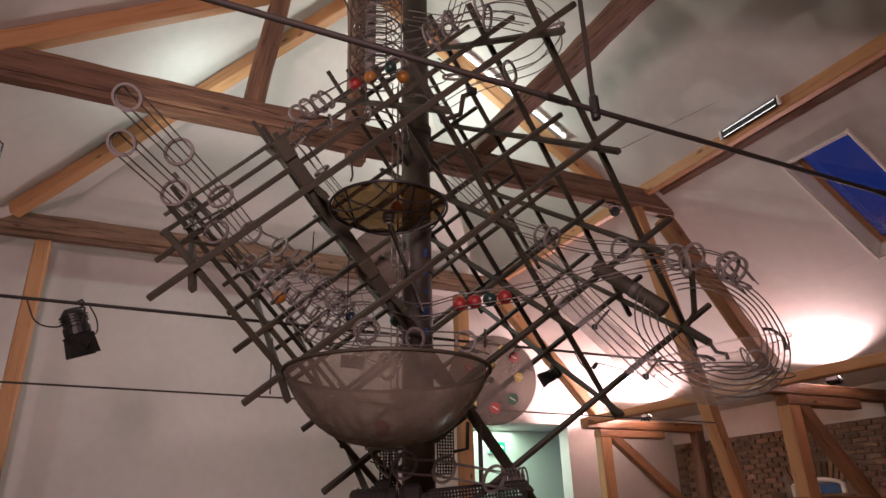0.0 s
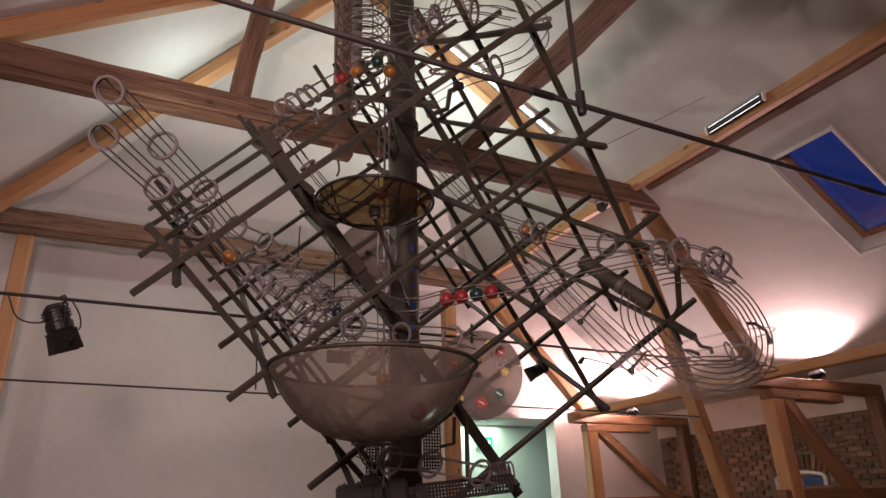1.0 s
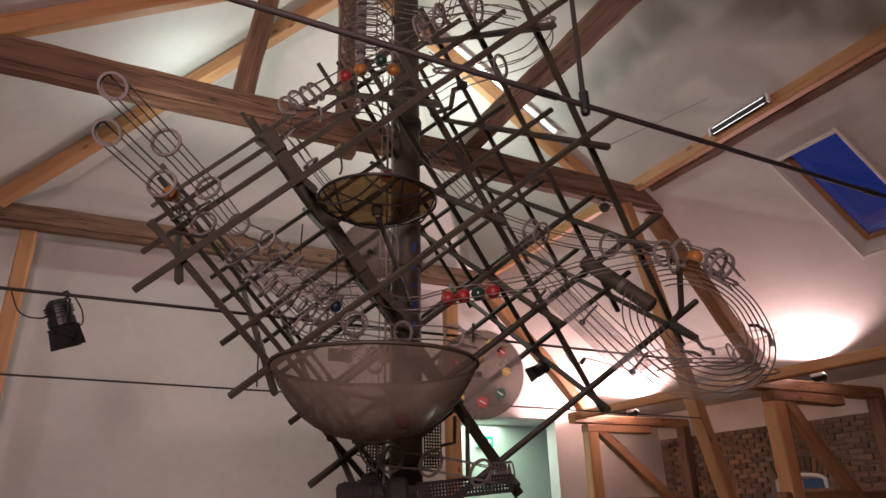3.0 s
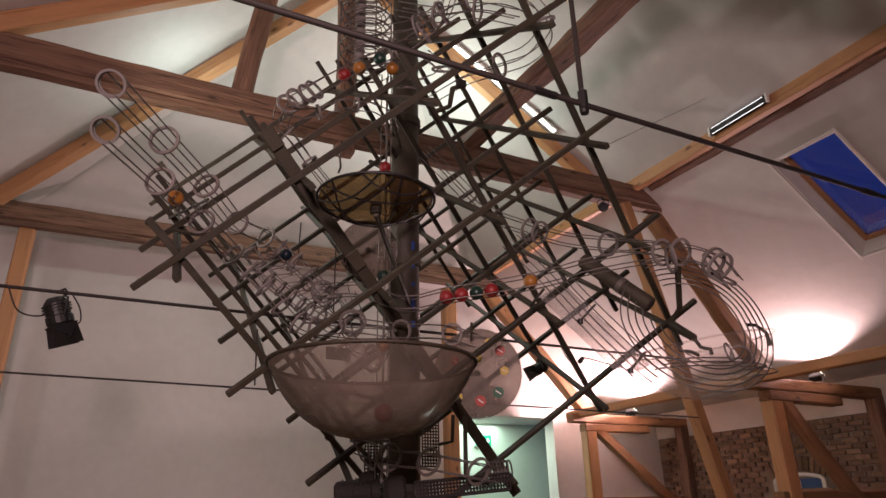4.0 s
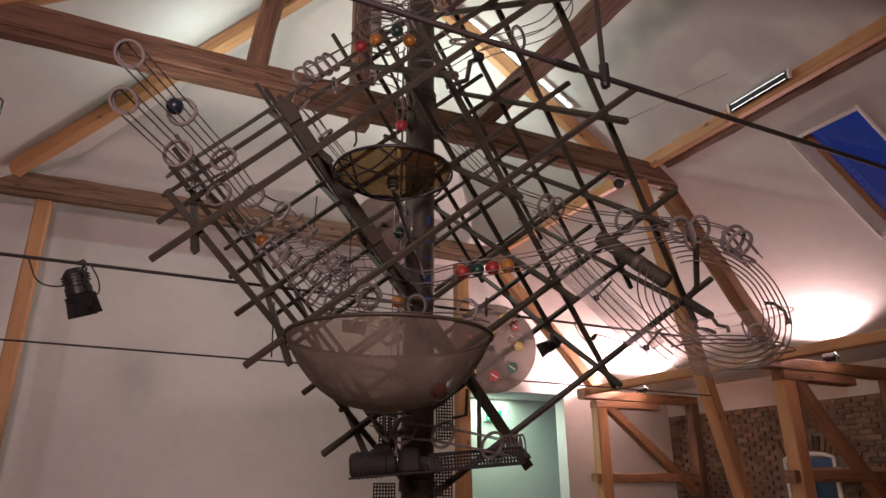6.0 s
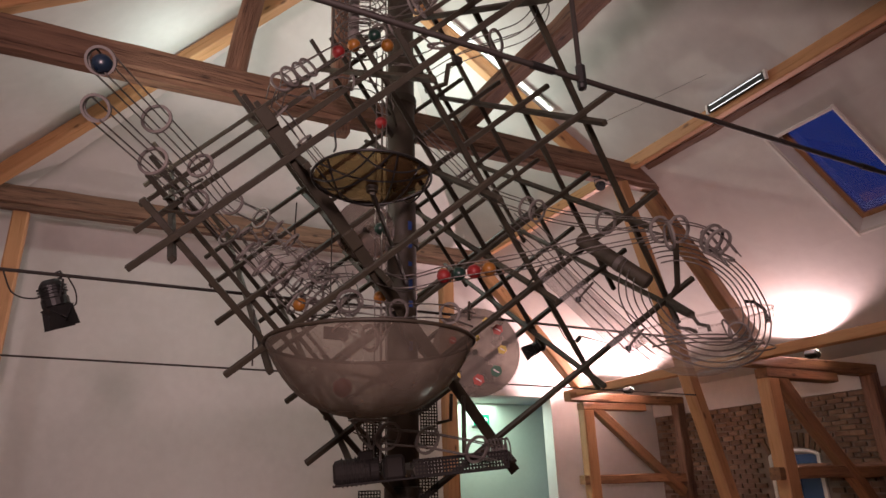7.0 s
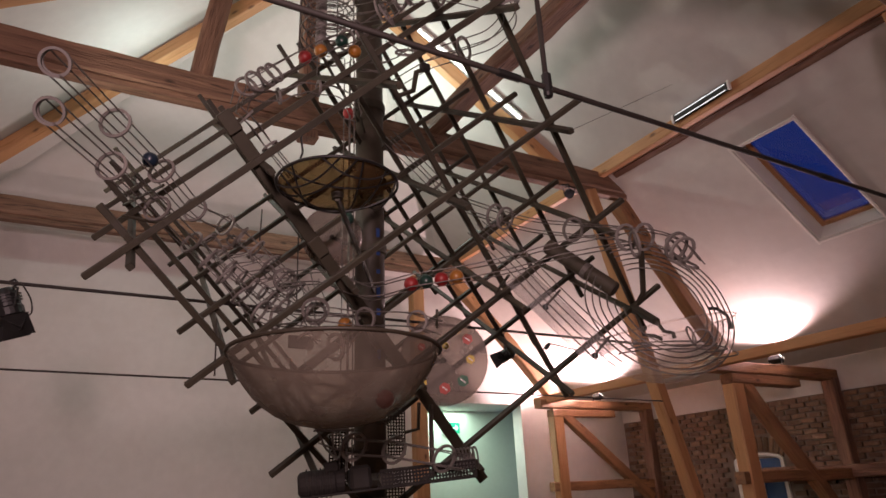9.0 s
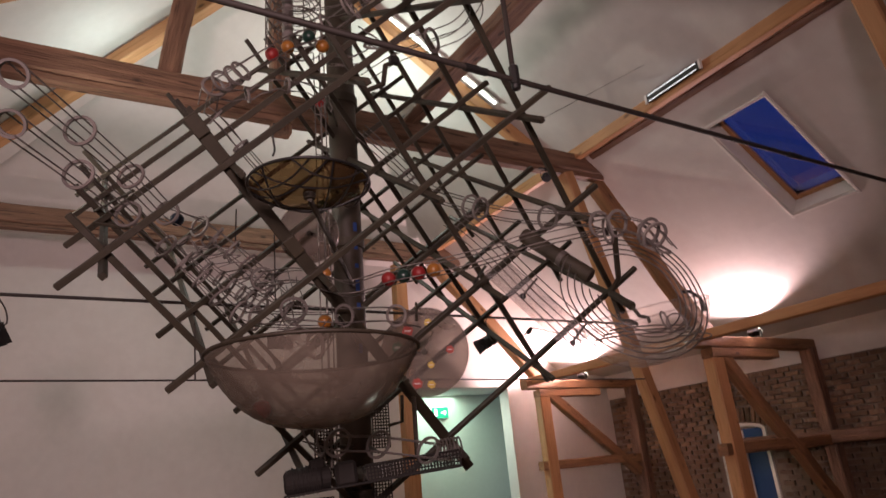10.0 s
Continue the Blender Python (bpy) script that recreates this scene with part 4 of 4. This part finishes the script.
def spiral_tower():
    c = Vector((1.347, 3.869, 5.043))
    th = thing("spiral_tower", "spiral of thin steel rails round a grey plastic tube", "ball track", at=(c.x, c.y, c.z))
    part("core", lathe(bmesh.new(), [(0, -.30), (.04, -.29), (.04, 1.1), (0, 1.1)], 20), RING, th, "ribbed grey plastic tube", smooth=True)
    for k in range(22):
        part("rib", lathe(bmesh.new(), [(.039, -.26 + .06 * k), (.045, -.25 + .06 * k), (.039, -.24 + .06 * k)], 16), RING, th)
    for k, (rad, ph) in enumerate(((.20, 0), (.20, 40), (.155, 15), (.12, 60))):
        pts = [Vector((.05 + rad * math.cos(a), rad * math.sin(a), -.34 + .010 * k + 0.115 * a / (2 * math.pi))) for a in [ph * .017 + 2 * math.pi * i / 20 for i in range(20 * 9)]]
        part("rail", rod(pts, .0042, 5), WIRE, th, smooth=True)
    for a in (0, 90, 180, 270):
        x, y = .05 + .212 * math.cos(radians(a)), .212 * math.sin(radians(a))
        part("upright", rod([(x, y, -.42), (x, y, .9)], .005, 6), WIRE, th)
    part("arm", rod([(.0, 0, -.3), (.0, .0, -.36), Vector((MX - .1, MY, c.z - .3)) - c], .013, 6), BAR, th)


spiral_tower()
K12 = [(1.373, 3.503, 4.742), (1.557, 3.258, 4.689), (1.725, 3.024, 4.760), (1.896, 2.792, 4.729), (2.077, 2.651, 4.589), (2.176, 2.671, 4.422), (2.155, 2.830, 4.360), (2.062, 3.033, 4.381), (1.927, 3.304, 4.420), (1.816, 3.581, 4.412)]
track(K12, "big steel rail turn at the head of the cube", (1, 1.6, 2.35, 4.6, 7), r=.06, phase=45)
track([(1.316, 3.662, 4.580), (1.485, 3.438, 4.604), (1.602, 3.263, 4.661), (1.677, 3.145, 4.743), (1.686, 3.026, 4.853)], "steel rail track climbing round the mast head", (1, 2, 3), r=.058, phase=0)
track([(1.447, 3.346, 4.877), (1.641, 3.116, 4.715), (1.831, 2.910, 4.659), (2.025, 2.742, 4.541)], "short steel rail link at the mast head", (1, 2), r=.05, phase=45)
track([(1.702, 3.446, 4.643), (1.845, 3.445, 4.559), (1.768, 3.592, 4.515), (1.603, 3.713, 4.544)], "small steel rail loop at the mast head", (1,), r=.045, phase=0, wave=.1)
crank = thing("crank", "dark crank arm near the mast head", "crank")
part("arm", rod([(1.780, 3.544, 4.219), (1.875, 3.418, 4.230), (1.863, 3.344, 4.331), (1.911, 3.306, 4.345)], .020, 6), BAR, crank)
part("knob", box((.07, .05, .06), Matrix.Translation((1.908, 3.300, 4.354)), .01), BLACK, crank)
cl = thing("clamp", "pale steel hook wire under the queue", "hook")
part("hook", rod(smooth_path([(1.310, 4.087, 4.168), (1.310, 4.132, 4.095), (1.337, 4.178, 4.003), (1.330, 4.206, 3.958)], 5), .008, 6), BLACK, cl)
for p, q in (
    ((1.109, 4.351, 3.567), (1.127, 4.436, 3.354)),
    ((1.369, 4.305, 3.502), (1.431, 4.491, 2.948)),
    ((0.793, 3.993, 2.640), (0.819, 4.060, 2.307)),
):
    hw = thing("hanging_wire", "thin dark wire hanging in the cube", "wire", "hanging wires")
    part("strand", rod([p, q], .005, 6), RODM, hw)



# ---- foot of the machine ----
def foot():
    t13 = track([(1.454, 3.928, 1.952), (1.610, 3.818, 1.882), (1.851, 3.765, 1.856), (2.144, 3.668, 1.796), (2.271, 3.652, 1.768)], "low steel rail track with hoops over the motor deck", (1, 2, 3), r=.062, phase=45, ring_r=.082, lean=.6)
    mount(t13, [Vector((1.851, 3.768, 1.810)), (MX + .05, MY - .1, 1.9)])
    fun = thing("funnel", "open wire funnel under the acrylic bowl", "funnel")
    a, b, c2 = Vector((1.419, 3.936, 1.989)), Vector((1.646, 3.902, 1.989)), Vector((1.536, 3.906, 1.813))
    part("top_wire", rod([a, b, b + Vector((0, .06, 0)), a + Vector((0, .06, 0))], .007, 6, True), WIRE, fun)
    for p in (a, b, a.lerp(b, .4)):
        part("side_wire", rod([p, p.lerp(c2, .5) + Vector((0, .02, -.02)), c2], .007, 6), WIRE, fun)
    # perforated guard plates: real bars both ways
    def perforated(g, m, w, h, step=.021):
        n1, n2 = max(2, int(w / step)), max(2, int(h / step))
        for i in range(n1 + 1):
            part("bar", box((.009, .003, h), m @ Matrix.Translation((-w / 2 + w * i / n1, 0, 0))), DARK, g)
        for k in range(n2 + 1):
            part("bar", box((w + .009, .003, .009), m @ Matrix.Translation((0, .0035, -h / 2 + h * k / n2))), DARK, g)
    for at, w, h in (((2.140, 4.325, 2.114), .13, .5), ((1.726, 4.370, 1.90), .13, .40), ((2.125, 4.325, 1.50), .14, .32), ((1.70, 4.350, 1.44), .15, .26)):
        g = thing("guard_mesh", "dark perforated steel guard at the mast foot", "guard", "guards")
        at = Vector(at)
        perforated(g, Matrix.Translation(at), w, h)
        part("stay", rod([at + Vector((0, .01, 0)), (MX, MY - .05, at.z)], .012, 6), BAR, g)
    dk = thing("motor_deck", "dark perforated steel tray with a motor on the mast", "deck")
    a, b = Vector((1.352, 4.137, 1.645)), Vector((2.438, 3.786, 1.735))
    m, ln = axis_frame(a, b)
    part("plate", box((ln * .97, .22, .014), m @ pose(0, 0, -.045), .004), DARK, dk)
    perforated(dk, m @ pose(ln * .22, -.115, .008), ln * .52, .085)
    perforated(dk, m @ pose(ln * .22, .115, .008), ln * .52, .085)
    part("edge", rod([m @ Vector((-ln * .05, -.117, .055)), m @ Vector((ln * .48, -.117, .055))], .008, 6), DARK, dk)
    part("motor", lathe(bmesh.new(), [(0, -.16), (.05, -.16), (.072, -.145), (.078, -.12), (.078, .06), (.07, .07), (.07, .12), (0, .12)], 18, m @ pose(-ln * .34, -.03, .03, 0, 90, 0)), DARK, dk)
    for k in range(6):
        part("cooling_fin", lathe(bmesh.new(), [(.077, -.11 + .028 * k), (.088, -.108 + .028 * k), (.088, -.1 + .028 * k), (.077, -.098 + .028 * k)], 18, m @ pose(-ln * .34, -.03, .03, 0, 90, 0)), DARK, dk)
    part("terminal_box", box((.09, .07, .06), m @ pose(-ln * .30, -.05, .115), .008), DARK, dk)
    part("gear_case", box((.13, .18, .15), m @ pose(-ln * .15, -.02, .03), .02), DARK, dk)
    for k in range(7):
        part("cage_ring", hoop(.066, .005, m @ pose(ln * (.38 + .02 * k), -.05, .07, 0, 90, 0), 18), WIRE, dk)
    part("stay", rod([m.translation, (MX, MY, m.translation.z + .02)], .05, 8), BAR, dk)
    post = thing("guide_bar", "bent dark steel guide bar", "bar")
    part("bar", rod([(2.212, 4.108, 2.196), (2.212, 4.130, 2.019), (2.125, 4.177, 1.999)], .013, 6), BAR, post)
    post = thing("guide_bar", "dark upright steel guide bar", "bar")
    part("bar", rod([(2.237, 3.983, 2.166), (2.223, 3.970, 1.771)], .016, 6), BAR, post)


foot()


# ---- balls ----
def ball(name_mat, at, label):
    th = thing("ball", label, "ball", "balls", at=at)
    bm = bmesh.new()
    bmesh.ops.create_uvsphere(bm, u_segments=24, v_segments=14, radius=BALL_R)
    part("shell", bm, name_mat, th, smooth=True)
    return th


for (p, mat, lb2) in (((1.164, 3.642, 4.421), RED, "red wooden ball waiting in the upper track"), ((1.266, 3.617, 4.493), ORANGE, "orange wooden ball waiting in the upper track"),
                      ((1.398, 3.563, 4.581), GREEN, "dark green ball waiting in the upper track"), ((1.511, 3.602, 4.561), ORANGE, "orange wooden ball behind the mast head")):
    ball(mat, p, lb2)


def rail_point(ctrl, dist, drop=0.010):
    """The place of a ball that lies in a track, dist metres along it."""
    path = smooth_path(ctrl, 16)
    for p, q in zip(path, path[1:]):
        ln = (q - p).length
        if dist <= ln:
            break
        dist -= ln
    r = p.lerp(q, min(dist / ln, 1.0))
    return pose(r.x, r.y, r.z - drop)


ROLL_ORANGE = [(0, 1.84), (.5, 1.61), (1, 1.485), (1.5, 1.10), (2, .96), (2.5, .79), (3.2, .74), (3.8, .79), (4.1, .83), (4.5, .96), (5, 1.2), (5.4, 1.44), (5.7, 1.53), (6.2, 1.75), (6.8, 2.1), (7.4, 2.45), (8.2, 2.75), (10, 2.77)]
ROLL_BLUE = [(0, 2.80), (3.0, 2.75), (4.1, 2.16), (4.5, 1.89), (5, 1.45), (5.5, 1.07), (5.7, .89), (6.2, .45), (6.8, .09), (7.0, .02), (7.2, .03), (7.5, .09), (7.8, .28), (8, .41), (8.4, .675), (8.8, .98), (9.2, 1.19), (9.6, 1.45), (10, 1.75)]


def motions():
    walk(ball(ORANGE, K2[4], "orange wooden ball rolling up and down the swing track"), [(t, rail_point(K2, s)) for t, s in ROLL_ORANGE])
    walk(ball(BLUE, K1[5], "dark blue ball rolling up and down the swing track"), [(t, rail_point(K1, s)) for t, s in ROLL_BLUE])
    # the queue: the head leaves, an orange ball joins, all close up
    head = sum((b - a).length for a, b in zip(smooth_path(K5[:4], 16), smooth_path(K5[:4], 16)[1:]))
    step = 0.098
    for k, mat, word in ((0, RED, "red"), (1, RED, "red"), (2, GREEN, "dark green"), (3, RED, "red")):
        b = ball(mat, K5[3], word + " ball waiting in the long track")
        if k == 0:
            rows = [(0, head), (4.2, head), (4.5, head - .19), (5.0, head - .33)]
        else:
            rows = [(0, head + k * step), (4.6, head + k * step), (5.1, head + (k - 1) * step), (10, head + (k - 1) * step)]
        drop = [(5.5, pose(MX - .22, MY - .30, 2.74)), (6.1, pose(MX - .10, MY + .22, 2.70)), (6.8, pose(MX + .05, MY + .26, 2.68)), (10, pose(MX + .06, MY + .26, 2.68))] if k == 0 else []
        walk(b, [(t, rail_point(K5, s)) for t, s in rows] + drop)
    b = ball(ORANGE, K6[3], "orange wooden ball rolling down to join the queue")
    fall = [(0, 0.62), (1, .99), (1.3, 1.15), (1.6, 1.41), (1.8, 1.61), (2.3, 2.10), (2.45, 2.19)]
    rows = [(t, rail_point(K6, s)) for t, s in fall] + [(t, rail_point(K5, s)) for t, s in ((2.7, head + 1.80), (3.2, head + 1.40), (3.8, head + .85), (4.2, head + 4 * step), (4.7, head + 4 * step), (5.2, head + 3 * step), (10, head + 3 * step))]
    walk(b, rows)
    # a red ball circling in the bowl
    b = ball(RED, BOWL, "red ball circling in the acrylic bowl")
    rows = []
    for i in range(51):
        t = 0.2 * i
        a = 3.95 * (t - 5.52)
        rows.append((t, pose(BOWL.x + .27 * math.sin(a) * .89 - .2 * math.cos(a) * .45, BOWL.y - .27 * math.sin(a) * .45 - .2 * math.cos(a) * .89, BOWL.z - .255 + .02 * math.sin(t))))
    walk(b, rows)
    # the disc stands still, then begins to turn
    at = WHEEL.matrix_world.copy()
    walk(WHEEL, [(t, at @ pose(0, 0, 0, 0, 0, a)) for t, a in ((0, 0), (8.6, 0), (9.0, 4), (9.3, 20), (9.5, 36), (9.6, 46), (9.7, 64), (9.8, 92), (9.9, 122), (10, 150))])
    # balls riding the lift
    for z0, mat, word in ((2.86, GREEN, "dark green"), (3.735, RED, "red"), (2.35, ORANGE, "orange")):
        b = ball(mat, (LX, LY, z0), word + " ball riding up the wire lift")
        walk(b, [(0, pose(LX, LY - .01, z0)), (10, pose(LX, LY - .01, z0 + .68))])


motions()
